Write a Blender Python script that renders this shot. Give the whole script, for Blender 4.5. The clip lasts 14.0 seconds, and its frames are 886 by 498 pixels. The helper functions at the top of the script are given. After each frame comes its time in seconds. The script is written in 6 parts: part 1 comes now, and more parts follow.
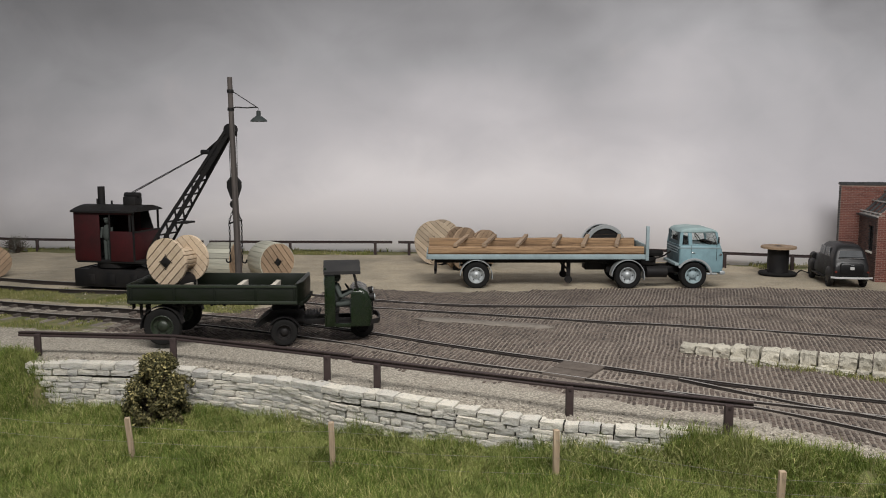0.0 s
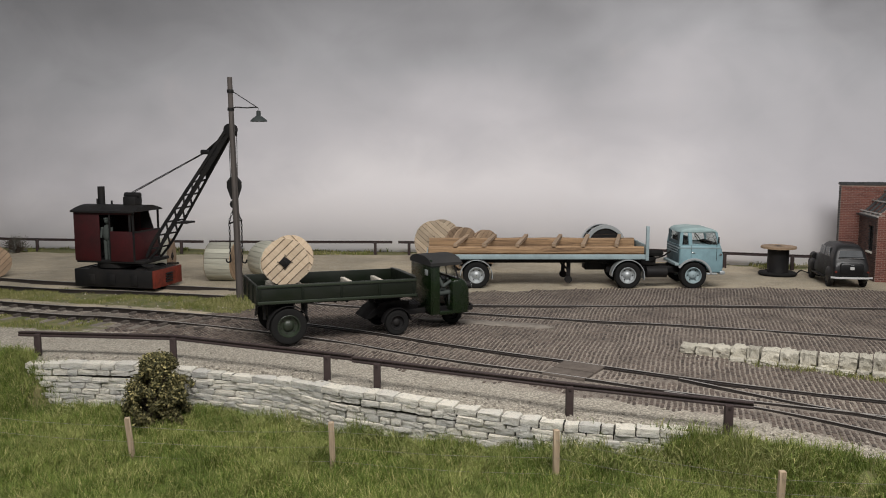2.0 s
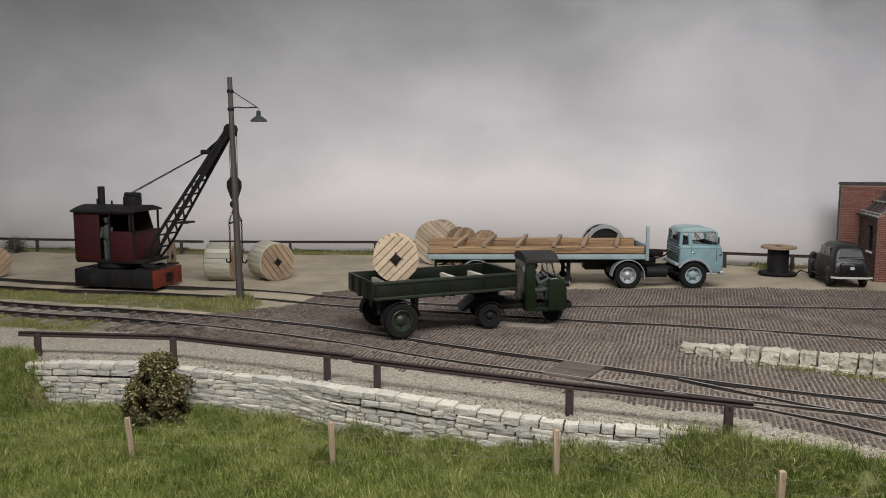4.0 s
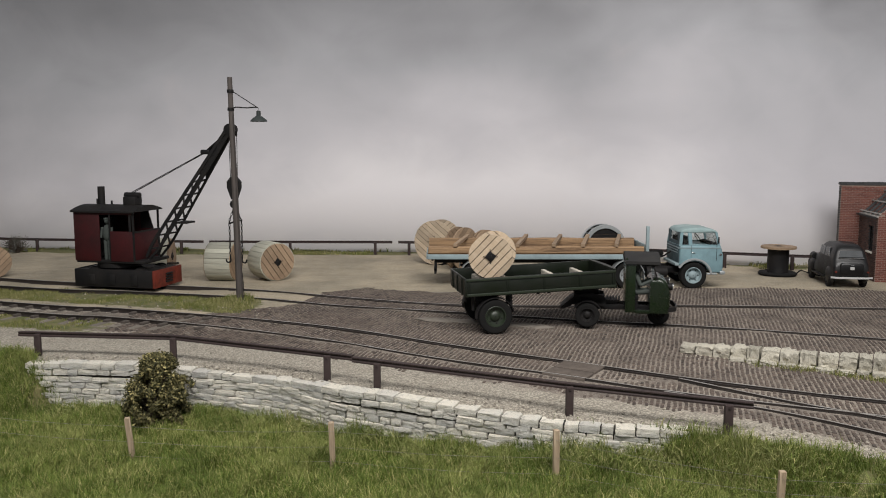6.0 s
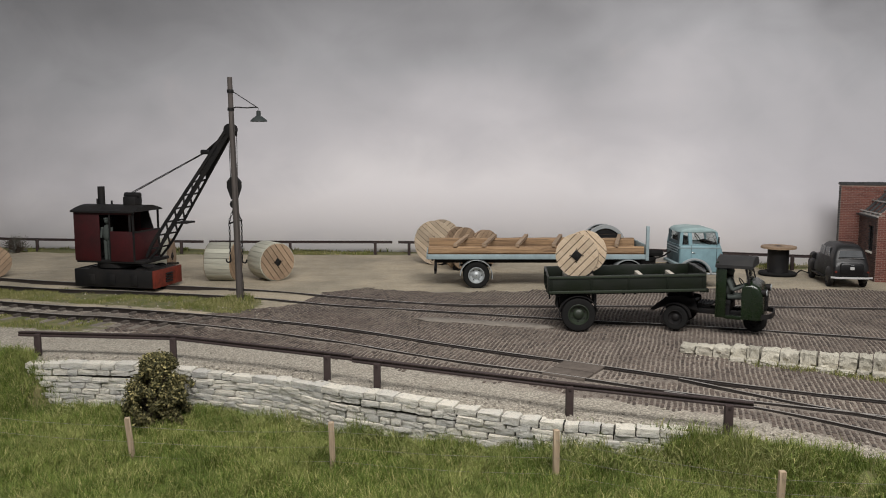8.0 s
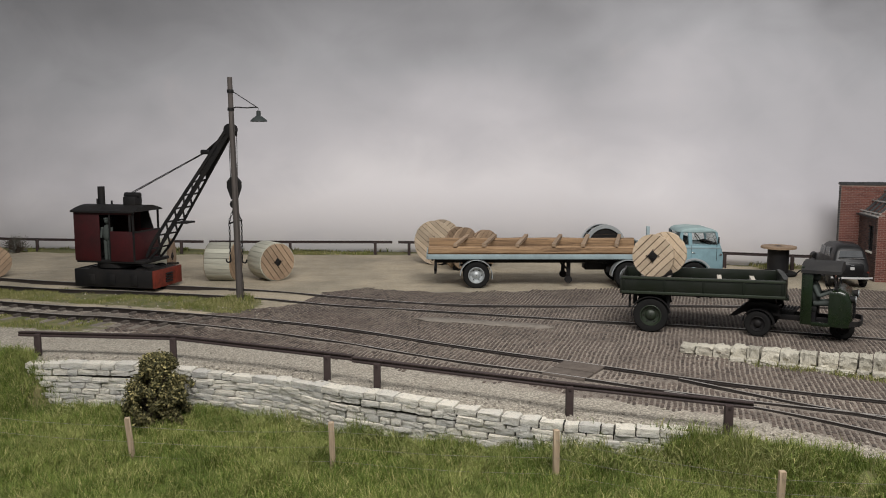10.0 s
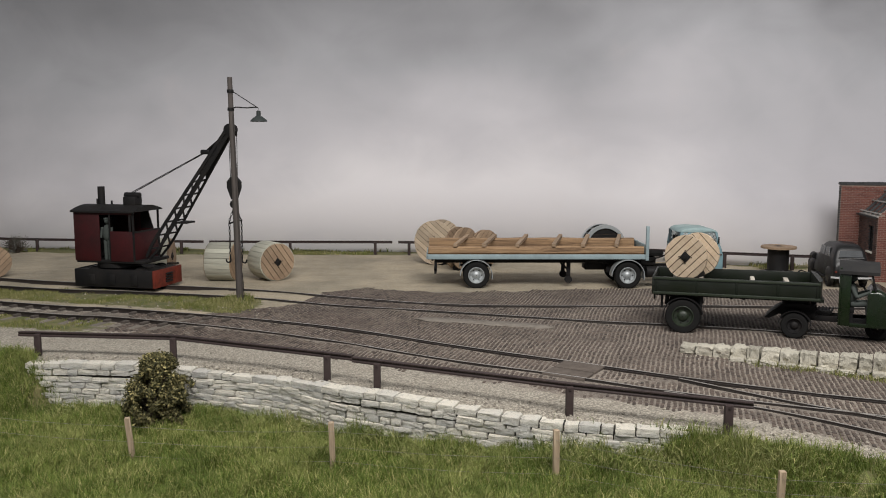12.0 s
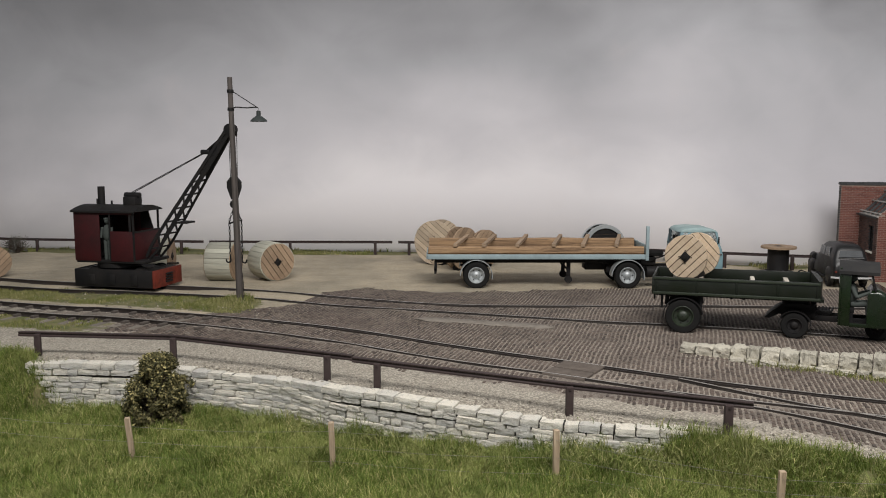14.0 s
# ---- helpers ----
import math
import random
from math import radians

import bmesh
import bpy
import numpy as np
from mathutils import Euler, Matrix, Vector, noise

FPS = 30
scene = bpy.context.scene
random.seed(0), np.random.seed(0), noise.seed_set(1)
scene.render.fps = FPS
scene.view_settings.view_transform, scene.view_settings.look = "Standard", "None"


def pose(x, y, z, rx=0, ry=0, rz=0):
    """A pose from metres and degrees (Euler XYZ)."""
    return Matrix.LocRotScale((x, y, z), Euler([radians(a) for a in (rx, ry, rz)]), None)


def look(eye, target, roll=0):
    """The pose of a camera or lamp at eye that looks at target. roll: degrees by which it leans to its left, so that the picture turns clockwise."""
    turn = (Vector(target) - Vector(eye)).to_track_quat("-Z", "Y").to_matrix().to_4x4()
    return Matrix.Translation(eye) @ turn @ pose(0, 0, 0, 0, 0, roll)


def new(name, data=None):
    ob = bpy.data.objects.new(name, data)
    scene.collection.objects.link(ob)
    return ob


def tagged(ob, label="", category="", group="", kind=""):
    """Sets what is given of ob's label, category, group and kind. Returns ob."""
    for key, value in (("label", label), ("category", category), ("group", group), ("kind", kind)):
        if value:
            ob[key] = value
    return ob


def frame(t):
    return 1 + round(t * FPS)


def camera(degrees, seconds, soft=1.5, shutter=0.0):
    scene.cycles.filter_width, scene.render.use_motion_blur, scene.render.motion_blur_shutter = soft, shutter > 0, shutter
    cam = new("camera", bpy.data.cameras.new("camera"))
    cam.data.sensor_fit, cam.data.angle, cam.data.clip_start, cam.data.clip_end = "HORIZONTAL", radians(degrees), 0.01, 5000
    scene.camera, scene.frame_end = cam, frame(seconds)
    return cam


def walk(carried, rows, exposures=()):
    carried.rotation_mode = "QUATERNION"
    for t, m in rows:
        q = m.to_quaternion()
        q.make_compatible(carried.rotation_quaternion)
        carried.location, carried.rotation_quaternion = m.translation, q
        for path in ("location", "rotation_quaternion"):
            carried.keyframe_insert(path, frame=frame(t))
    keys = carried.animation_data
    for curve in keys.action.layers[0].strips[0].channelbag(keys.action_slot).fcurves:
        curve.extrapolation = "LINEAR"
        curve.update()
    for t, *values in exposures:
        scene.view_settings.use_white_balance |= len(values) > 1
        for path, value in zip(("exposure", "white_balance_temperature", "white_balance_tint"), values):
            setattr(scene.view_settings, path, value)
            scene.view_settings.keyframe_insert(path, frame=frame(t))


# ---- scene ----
# A miniature goods yard, set out at the full size of what it shows; S would shrink it to the size of the miniature.
S = 1.0

# ---- camera ----
EYE = (0.0, 0.0, 4.8 * S)
TARGET = (0.0, math.cos(radians(7.0)) * S, (4.8 - math.sin(radians(7.0))) * S)
cam = camera(56.8, 14.0, soft=1.0, shutter=0.5)
walk(cam, [(0.0, look(EYE, TARGET, 0.0)), (14.0, look(EYE, TARGET, 0.0))])

# ---- light: the layout's lamp panel overhead, and the pale room round it ----
world = bpy.data.worlds.new("room")
world.use_nodes = True
scene.world = world
world.node_tree.nodes["Background"].inputs[0].default_value = (0.93, 0.96, 1.0, 1)
world.node_tree.nodes["Background"].inputs[1].default_value = 0.28
scene.view_settings.exposure = 0.0

panel = bpy.data.lights.new("lamp_panel", "AREA")
panel.shape, panel.size, panel.size_y = "RECTANGLE", 34 * S, 10 * S
panel.energy, panel.color = 17400.0, (1.0, 0.97, 0.94)
panel_ob = new("lamp_panel", panel)
panel_ob.matrix_world = look((4 * S, -1 * S, 28 * S), (3 * S, 26 * S, 0))


# ---- materials ----
class Nodes:
    """Short hand for one node material, with texture places in scale metres."""

    def __init__(self, name, rough=0.8, metal=0.0):
        self.mat = bpy.data.materials.new(name)
        self.mat.use_nodes = True
        self.tree = self.mat.node_tree
        self.bsdf = self.tree.nodes["Principled BSDF"]
        self.bsdf.inputs["Roughness"].default_value = rough
        self.bsdf.inputs["Metallic"].default_value = metal
        self.coords = self.tree.nodes.new("ShaderNodeTexCoord").outputs["Object"]
        self.place = self.mapping((1, 1, 1))

    def link(self, a, b):
        self.tree.links.new(a, b)

    def mapping(self, scale, turn=(0, 0, 0)):
        n = self.tree.nodes.new("ShaderNodeMapping")
        n.inputs["Scale"].default_value = [v / S for v in scale]
        n.inputs["Rotation"].default_value = turn
        self.link(self.coords, n.inputs[0])
        return n.outputs[0]

    def noise(self, scale, detail=4, rough=0.6, place=None, warp=0.0):
        n = self.tree.nodes.new("ShaderNodeTexNoise")
        n.inputs["Scale"].default_value, n.inputs["Detail"].default_value = scale, detail
        n.inputs["Roughness"].default_value, n.inputs["Distortion"].default_value = rough, warp
        self.link(place or self.place, n.inputs["Vector"])
        return n.outputs[0]

    def cells(self, scale, place=None, what="Distance"):
        n = self.tree.nodes.new("ShaderNodeTexVoronoi")
        n.inputs["Scale"].default_value = scale
        self.link(place or self.place, n.inputs["Vector"])
        return n.outputs[what]

    def ramp(self, value, *stops):
        n = self.tree.nodes.new("ShaderNodeValToRGB")
        e = n.color_ramp.elements
        while len(e) < len(stops):
            e.new(0.5)
        for el, (p, c) in zip(e, stops):
            el.position = p
            el.color = (*c, 1) if isinstance(c, tuple) else (c, c, c, 1)
        self.link(value, n.inputs[0])
        return n.outputs[0]

    def mix(self, fac, a, b, how="MIX"):
        n = self.tree.nodes.new("ShaderNodeMix")
        n.data_type, n.blend_type = "RGBA", how
        for socket, v in ((n.inputs[0], fac), (n.inputs[6], a), (n.inputs[7], b)):
            if isinstance(v, tuple):
                socket.default_value = (*v, 1)
            elif isinstance(v, (int, float)):
                socket.default_value = v
            else:
                self.link(v, socket)
        return n.outputs[2]

    def sums(self, how, a, b):
        n = self.tree.nodes.new("ShaderNodeMath")
        n.operation = how
        for socket, v in zip(n.inputs, (a, b)):
            if isinstance(v, (int, float)):
                socket.default_value = v
            else:
                self.link(v, socket)
        return n.outputs[0]

    def attribute(self, name):
        n = self.tree.nodes.new("ShaderNodeAttribute")
        n.attribute_name = name
        return n.outputs["Fac"]

    def chance(self, islands=False):
        if islands:
            return self.tree.nodes.new("ShaderNodeNewGeometry").outputs["Random Per Island"]
        return self.tree.nodes.new("ShaderNodeObjectInfo").outputs["Random"]

    def bump(self, height, depth, strength=1.0):
        n = self.tree.nodes.new("ShaderNodeBump")
        n.inputs["Distance"].default_value, n.inputs["Strength"].default_value = depth * S, strength
        self.link(height, n.inputs["Height"])
        self.link(n.outputs[0], self.bsdf.inputs["Normal"])
        return self

    def colour(self, c):
        if isinstance(c, tuple):
            self.bsdf.inputs["Base Color"].default_value = (*c, 1)
        else:
            self.link(c, self.bsdf.inputs["Base Color"])
        return self

    def rough(self, v):
        self.link(v, self.bsdf.inputs["Roughness"])
        return self


def paint(name, base, dirt, rough=0.5, wear=0.5, metal=0.0, scale=2.0):
    """Painted or bare metal with grime and fine mottling."""
    n = Nodes(name, rough, metal)
    big = n.noise(scale, 6, 0.65)
    fine = n.noise(scale * 14, 3)
    c = n.mix(n.ramp(big, (0.5 - 0.25 * wear, 0.0), (0.85, 1.0)), base, dirt)
    c = n.mix(n.ramp(fine, (0.35, 0.0), (0.8, 0.35)), c, dirt)
    n.colour(c).bump(n.noise(scale * 20, 3), 0.006, 0.4)
    n.bsdf.inputs["Specular IOR Level"].default_value = 0.22 if rough > 0.45 and metal == 0 else 0.5
    n.rough(n.ramp(big, (0.3, max(rough - 0.12, 0.05)), (0.8, min(rough + 0.2, 1.0))))
    return n.mat


def timber(name, pale, dark, along=(0.6, 9.0, 9.0), islands=False, rough=0.75):
    """Sawn wood: grain drawn out along one axis, each board of its own tone."""
    n = Nodes(name, rough)
    grain = n.noise(2.2, 6, 0.7, n.mapping(along), 0.6)
    fine = n.noise(9, 3, 0.6, n.mapping(along))
    c = n.mix(n.ramp(grain, (0.32, 0.0), (0.72, 1.0)), pale, dark)
    c = n.mix(n.ramp(fine, (0.4, 0.0), (0.75, 0.35)), c, dark)
    tone = n.ramp(n.chance(islands), (0.0, 0.72), (1.0, 1.12))
    n.colour(n.mix(1.0, c, tone, "MULTIPLY")).bump(fine, 0.012, 0.6)
    return n.mat


def ground_material():
    n = Nodes("yard_ground", 0.95)
    big, mid, fine = n.noise(0.35, 5), n.noise(2.6, 5), n.noise(15, 4, 0.75)
    dirt = n.mix(n.ramp(big, (0.40, 0.0), (0.62, 1.0)), (0.52, 0.435, 0.31), (0.31, 0.27, 0.195))
    dirt = n.mix(n.ramp(mid, (0.45, 0.0), (0.75, 0.6)), dirt, (0.45, 0.40, 0.315))
    dirt = n.mix(n.ramp(n.noise(1.1, 7, 0.8, n.mapping((0.5, 1.6, 1))), (0.5, 0.0), (0.68, 0.75)), dirt, (0.24, 0.205, 0.148))
    dirt = n.mix(n.ramp(fine, (0.38, 0.0), (0.62, 0.55)), dirt, (0.175, 0.148, 0.11))
    dirt = n.mix(n.ramp(n.noise(34, 2, 0.6), (0.58, 0.0), (0.68, 0.8)), dirt, (0.46, 0.42, 0.35))
    stone = n.cells(26, None, "Color")
    gap = n.cells(26)
    gravel = n.mix(n.ramp(stone, (0.2, 0.0), (0.8, 1.0)), (0.47, 0.43, 0.355), (0.29, 0.262, 0.215))
    gravel = n.mix(n.ramp(gap, (0.35, 0.0), (0.75, 0.8)), gravel, (0.16, 0.14, 0.115))
    gravel = n.mix(n.ramp(mid, (0.5, 0.0), (0.8, 0.4)), gravel, (0.25, 0.21, 0.16))
    turf = n.mix(n.ramp(mid, (0.35, 0.0), (0.7, 1.0)), (0.085, 0.10, 0.03), (0.19, 0.165, 0.075))
    soot = n.mix(n.ramp(fine, (0.35, 0.0), (0.7, 1.0)), (0.11, 0.09, 0.076), (0.40, 0.345, 0.285))
    soot = n.mix(n.ramp(n.noise(0.55, 6, 0.7), (0.46, 0.0), (0.64, 0.7)), soot, (0.075, 0.06, 0.05))
    wobble = n.ramp(n.noise(1.7, 6, 0.7), (0.3, -0.0), (0.7, 1.0))

    def zone(name):
        v = n.sums("ADD", n.attribute(name), n.sums("MULTIPLY", n.sums("SUBTRACT", wobble, 0.5), 0.5))
        return n.ramp(v, (0.42, 0.0), (0.58, 1.0))
    c = n.mix(zone("gravel"), dirt, gravel)
    c = n.mix(zone("soot"), c, soot)
    c = n.mix(zone("turf"), c, turf)
    n.colour(c).bump(fine, 0.05, 0.7)
    return n.mat


def sett_material(name, islands):
    n = Nodes(name, 0.85)
    tone = n.mix(n.chance(islands), (0.036, 0.027, 0.022), (0.15, 0.115, 0.092))
    big = n.noise(0.45, 5)
    tone = n.mix(n.ramp(big, (0.4, 0.0), (0.7, 0.55)), tone, (0.10, 0.07, 0.058))
    tone = n.mix(n.ramp(n.noise(0.9, 7, 0.75), (0.5, 0.0), (0.68, 0.6)), tone, (0.215, 0.18, 0.148))
    tone = n.mix(n.ramp(n.noise(0.6, 6, 0.75, n.mapping((1, 1.7, 1))), (0.54, 0.0), (0.68, 0.8)), tone, (0.05, 0.037, 0.032))
    n.colour(n.mix(n.ramp(n.noise(22, 3), (0.4, 0.0), (0.75, 0.4)), tone, (0.05, 0.042, 0.038)))
    n.bump(n.noise(30, 3), 0.015, 0.6)
    return n.mat


def limestone(name, pale=(0.78, 0.73, 0.625), grey=(0.46, 0.45, 0.425), cool=(0.47, 0.495, 0.51)):
    n = Nodes(name, 0.9)
    place = n.mapping((1, 1, 1))
    tone = n.mix(n.ramp(n.chance(), (0.35, 0.0), (1.0, 0.75)), pale, grey)
    tone = n.mix(n.ramp(n.noise(0.35, 3, 0.5, n.mapping((1, 1, 1))), (0.45, 0.0), (0.62, 0.45)), tone, cool)
    c = n.mix(n.ramp(n.noise(2.2, 6, 0.75, place), (0.52, 0.0), (0.75, 0.5)), tone, grey)
    c = n.mix(n.ramp(n.noise(4, 8, 0.85, place), (0.53, 0.0), (0.60, 0.6)), c, (0.2, 0.19, 0.165))
    c = n.mix(n.ramp(n.noise(9, 4, 0.7, n.mapping((2, 1, 1))), (0.59, 0.0), (0.66, 0.7)), c, (0.12, 0.115, 0.10))
    c = n.mix(n.ramp(n.noise(1.3, 4, 0.6, place), (0.55, 0.0), (0.8, 0.5)), c, (0.36, 0.31, 0.2))
    n.colour(c).bump(n.noise(6, 8, 0.8, place), 0.06, 0.8)
    return n.mat


def blade_material(name, a, b, c):
    n = Nodes(name, 0.7)
    r = n.chance(True)
    patch = n.noise(0.55, 4, 0.6)
    tone = n.ramp(r, (0.0, a), (0.68, b), (1.0, c))
    tone = n.mix(n.ramp(patch, (0.48, 0.0), (0.7, 0.5)), tone, tuple(0.5 * (p + q) for p, q in zip(b, c)))
    tone = n.mix(n.ramp(n.noise(0.8, 5, 0.7), (0.48, 0.0), (0.66, 0.7)), tone, a)
    n.colour(tone)
    n.bsdf.inputs["Specular IOR Level"].default_value = 0.25
    return n.mat


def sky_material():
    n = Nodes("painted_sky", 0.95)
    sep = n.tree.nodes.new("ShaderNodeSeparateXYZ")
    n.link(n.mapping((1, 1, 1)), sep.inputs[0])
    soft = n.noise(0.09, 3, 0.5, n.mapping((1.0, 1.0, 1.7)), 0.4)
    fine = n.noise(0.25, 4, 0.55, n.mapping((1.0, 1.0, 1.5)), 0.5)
    # Darker towards the sides and top: painted clouds with lamp falloff in the colour.
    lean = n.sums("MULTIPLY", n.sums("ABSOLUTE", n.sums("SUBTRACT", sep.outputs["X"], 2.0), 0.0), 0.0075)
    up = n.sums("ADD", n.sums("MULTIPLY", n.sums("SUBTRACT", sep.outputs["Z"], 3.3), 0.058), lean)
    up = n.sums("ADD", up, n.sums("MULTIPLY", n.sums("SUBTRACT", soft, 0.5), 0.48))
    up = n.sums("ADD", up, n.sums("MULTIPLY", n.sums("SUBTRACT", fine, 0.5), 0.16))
    # Lowest stop painted paler to offset the weaker light at the board's foot.
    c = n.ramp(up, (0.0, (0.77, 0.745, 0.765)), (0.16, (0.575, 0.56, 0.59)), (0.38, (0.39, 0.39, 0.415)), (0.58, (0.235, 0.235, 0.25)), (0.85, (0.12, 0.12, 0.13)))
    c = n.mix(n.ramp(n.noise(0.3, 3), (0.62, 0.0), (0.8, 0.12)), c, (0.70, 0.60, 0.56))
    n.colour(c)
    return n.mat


GROUND = ground_material()
SETT = sett_material("granite_setts", True)
LONESETT = sett_material("single_granite_setts", False)
STONE = limestone("pale_limestone")
MORTAR = paint("dark_joint_earth", (0.055, 0.05, 0.042), (0.03, 0.027, 0.023), 0.95)
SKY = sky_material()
RAIL = paint("rusty_rail_steel", (0.022, 0.018, 0.017), (0.045, 0.034, 0.028), 0.55, 0.6, 0.3)
FLANGE = paint("dark_flangeway_strip", (0.028, 0.024, 0.022), (0.06, 0.052, 0.046), 0.8)
# Worn steel, with the thin highlight of the rail head put in its colour.
RAILTOP = paint("worn_rail_head_glint", (0.46, 0.44, 0.41), (0.17, 0.15, 0.13), 0.35, 0.5, 0.3)
SLEEPER = timber("weathered_sleeper_wood", (0.23, 0.2, 0.165), (0.11, 0.095, 0.08), (9, 0.6, 9))
CHAIR = paint("rusty_grey_chair", (0.10, 0.085, 0.075), (0.05, 0.042, 0.036), 0.8)
FENCE = paint("rust_brown_iron", (0.052, 0.036, 0.034), (0.028, 0.022, 0.022), 0.6, 0.6)
IRON = paint("black_iron", (0.007, 0.007, 0.008), (0.020, 0.017, 0.015), 0.6, 0.4)
RUBBER = paint("dusty_rubber", (0.006, 0.006, 0.006), (0.015, 0.014, 0.013), 0.85, 0.4)
RED = paint("faded_red_paint", (0.06, 0.007, 0.009), (0.012, 0.007, 0.007), 0.6, 1.0, 0.0, 1.1)
BEAMRED = paint("orange_red_paint", (0.20, 0.03, 0.016), (0.035, 0.018, 0.015), 0.6, 0.6, 0.0, 3)
GREEN = paint("dark_green_paint", (0.0065, 0.0155, 0.0042), (0.005, 0.0075, 0.0035), 0.24, 0.5)
GREENDARK = paint("shabby_green_board", (0.005, 0.008, 0.0036), (0.0035, 0.0046, 0.0026), 0.6, 0.4)
BLUE = paint("pale_blue_paint", (0.205, 0.325, 0.36), (0.12, 0.19, 0.21), 0.35, 0.45)
ROOFBLUE = paint("lighter_blue_roof", (0.32, 0.42, 0.42), (0.2, 0.28, 0.28), 0.55, 0.4)
# Darker copy of the cab blue: shade of the rear face put in colour.
SHADEBLUE = paint("shaded_blue_panel", (0.085, 0.125, 0.14), (0.04, 0.055, 0.06), 0.6, 0.6)
GREYBLUE = paint("blue_grey_paint", (0.30, 0.38, 0.40), (0.18, 0.22, 0.23), 0.5, 0.4)
ALLOY = paint("dull_silver_metal", (0.50, 0.53, 0.54), (0.25, 0.26, 0.26), 0.42, 0.3, 0.5)
CHROME = paint("bright_chrome", (0.75, 0.75, 0.75), (0.5, 0.5, 0.5), 0.2, 0.1, 1.0)
BLACKCAR = paint("black_car_paint", (0.0045, 0.0045, 0.005), (0.010, 0.009, 0.009), 0.4, 0.4)
REELWOOD = timber("new_reel_boards", (0.62, 0.50, 0.37), (0.44, 0.33, 0.22), (0.7, 8, 8))
REELOLD = timber("weathered_reel_boards", (0.40, 0.29, 0.19), (0.25, 0.165, 0.105), (0.7, 8, 8))
LAG = timber("green_grey_lagging", (0.52, 0.50, 0.41), (0.34, 0.34, 0.28), (8, 0.7, 8))
LOG = timber("rough_pole_timber", (0.50, 0.32, 0.17), (0.075, 0.038, 0.02), (0.25, 7, 7))
STAKE = timber("pale_stake_wood", (0.46, 0.36, 0.25), (0.24, 0.17, 0.11), (9, 9, 0.6))
POLEWOOD = timber("tarred_pole_wood", (0.085, 0.07, 0.062), (0.035, 0.03, 0.028), (8, 8, 0.5))
BRICKJOINT = paint("lime_mortar", (0.33, 0.26, 0.22), (0.2, 0.15, 0.125), 0.95)
SLATE = paint("dark_slate", (0.07, 0.07, 0.072), (0.035, 0.035, 0.035), 0.7)
WHITEWOOD = paint("bleached_roof_timber", (0.48, 0.46, 0.43), (0.25, 0.23, 0.21), 0.85)
WIRE = paint("fence_wire", (0.36, 0.34, 0.30), (0.15, 0.13, 0.11), 0.5, 0.4, 0.5)
GLASSDARK = Nodes("window_glass", 0.06)
GLASSDARK.bsdf.inputs["Transmission Weight"].default_value = 1.0
GLASSDARK = GLASSDARK.colour((0.85, 0.9, 0.9)).mat


# ---- mesh helpers, all in scale metres ----
def part(name, bm, mat, parent=None, label="", m=None, smooth=40):
    """Link a bmesh as one mesh object under a thing or a part."""
    bm.transform(Matrix.Scale(S, 4))
    me = bpy.data.meshes.new(name)
    bmesh.ops.recalc_face_normals(bm, faces=bm.faces)
    bm.to_mesh(me)
    bm.free()
    if smooth:
        me.polygons.foreach_set("use_smooth", [True] * len(me.polygons))
        me.set_sharp_from_angle(angle=radians(smooth))
    me.materials.append(mat)
    ob = new(name, me)
    if parent:
        ob.parent = parent
    if m:
        ob.matrix_basis = m
    if label:
        tagged(ob, label)
    return ob


def again(ob, m, parent=None):
    """Another object on the same mesh."""
    o = ob.copy()
    scene.collection.objects.link(o)
    o.parent = parent or ob.parent
    o.matrix_basis = m
    return o


def at(x, y, z=0.0, rx=0, ry=0, rz=0):
    return pose(x * S, y * S, z * S, rx, ry, rz)


def thing(name, m, label, category, group="", kind=""):
    return tagged(at_empty(name, m), label, category, group, kind)


def at_empty(name, m):
    ob = new(name)
    ob.empty_display_size = 0.002
    ob.matrix_basis = m
    return ob


def box(bm, x0, x1, y0, y1, z0, z1, bevel=0.0, m=None):
    q = bmesh.ops.create_cube(bm, size=1.0)["verts"]
    for v in q:
        v.co = Vector((x0 + (v.co.x + 0.5) * (x1 - x0), y0 + (v.co.y + 0.5) * (y1 - y0), z0 + (v.co.z + 0.5) * (z1 - z0)))
    if bevel:
        edges = list({e for v in q for e in v.link_edges})
        r = bmesh.ops.bevel(bm, geom=edges, offset=bevel, segments=2, profile=0.5, affect="EDGES")
        q = list({v for f in r["faces"] for v in f.verts} | {v for v in q if v.is_valid})
    if m:
        bmesh.ops.transform(bm, matrix=m, verts=q)
    return bm


def rod(bm, a, b, r0, r1=None, n=10):
    """A round bar from a to b."""
    a, b = Vector(a), Vector(b)
    d = b - a
    q = bmesh.ops.create_cone(bm, cap_ends=True, segments=n, radius1=r0, radius2=r0 if r1 is None else r1, depth=d.length)["verts"]
    bmesh.ops.transform(bm, matrix=Matrix.Translation((a + b) / 2) @ d.to_track_quat("Z", "Y").to_matrix().to_4x4(), verts=q)
    return bm


def beam(bm, a, b, w, h, up=(0, 0, 1)):
    """A square bar from a to b, w wide and h deep."""
    a, b = Vector(a), Vector(b)
    d = (b - a).normalized()
    side = d.cross(Vector(up))
    side = side.normalized() if side.length > 1e-6 else Vector((1, 0, 0))
    top = side.cross(d)
    vs = [bm.verts.new(p + side * i * w / 2 + top * j * h / 2) for p in (a, b) for i, j in ((-1, -1), (1, -1), (1, 1), (-1, 1))]
    for f in ((0, 1, 2, 3), (7, 6, 5, 4), (0, 4, 5, 1), (1, 5, 6, 2), (2, 6, 7, 3), (3, 7, 4, 0)):
        bm.faces.new([vs[i] for i in f])
    return bm


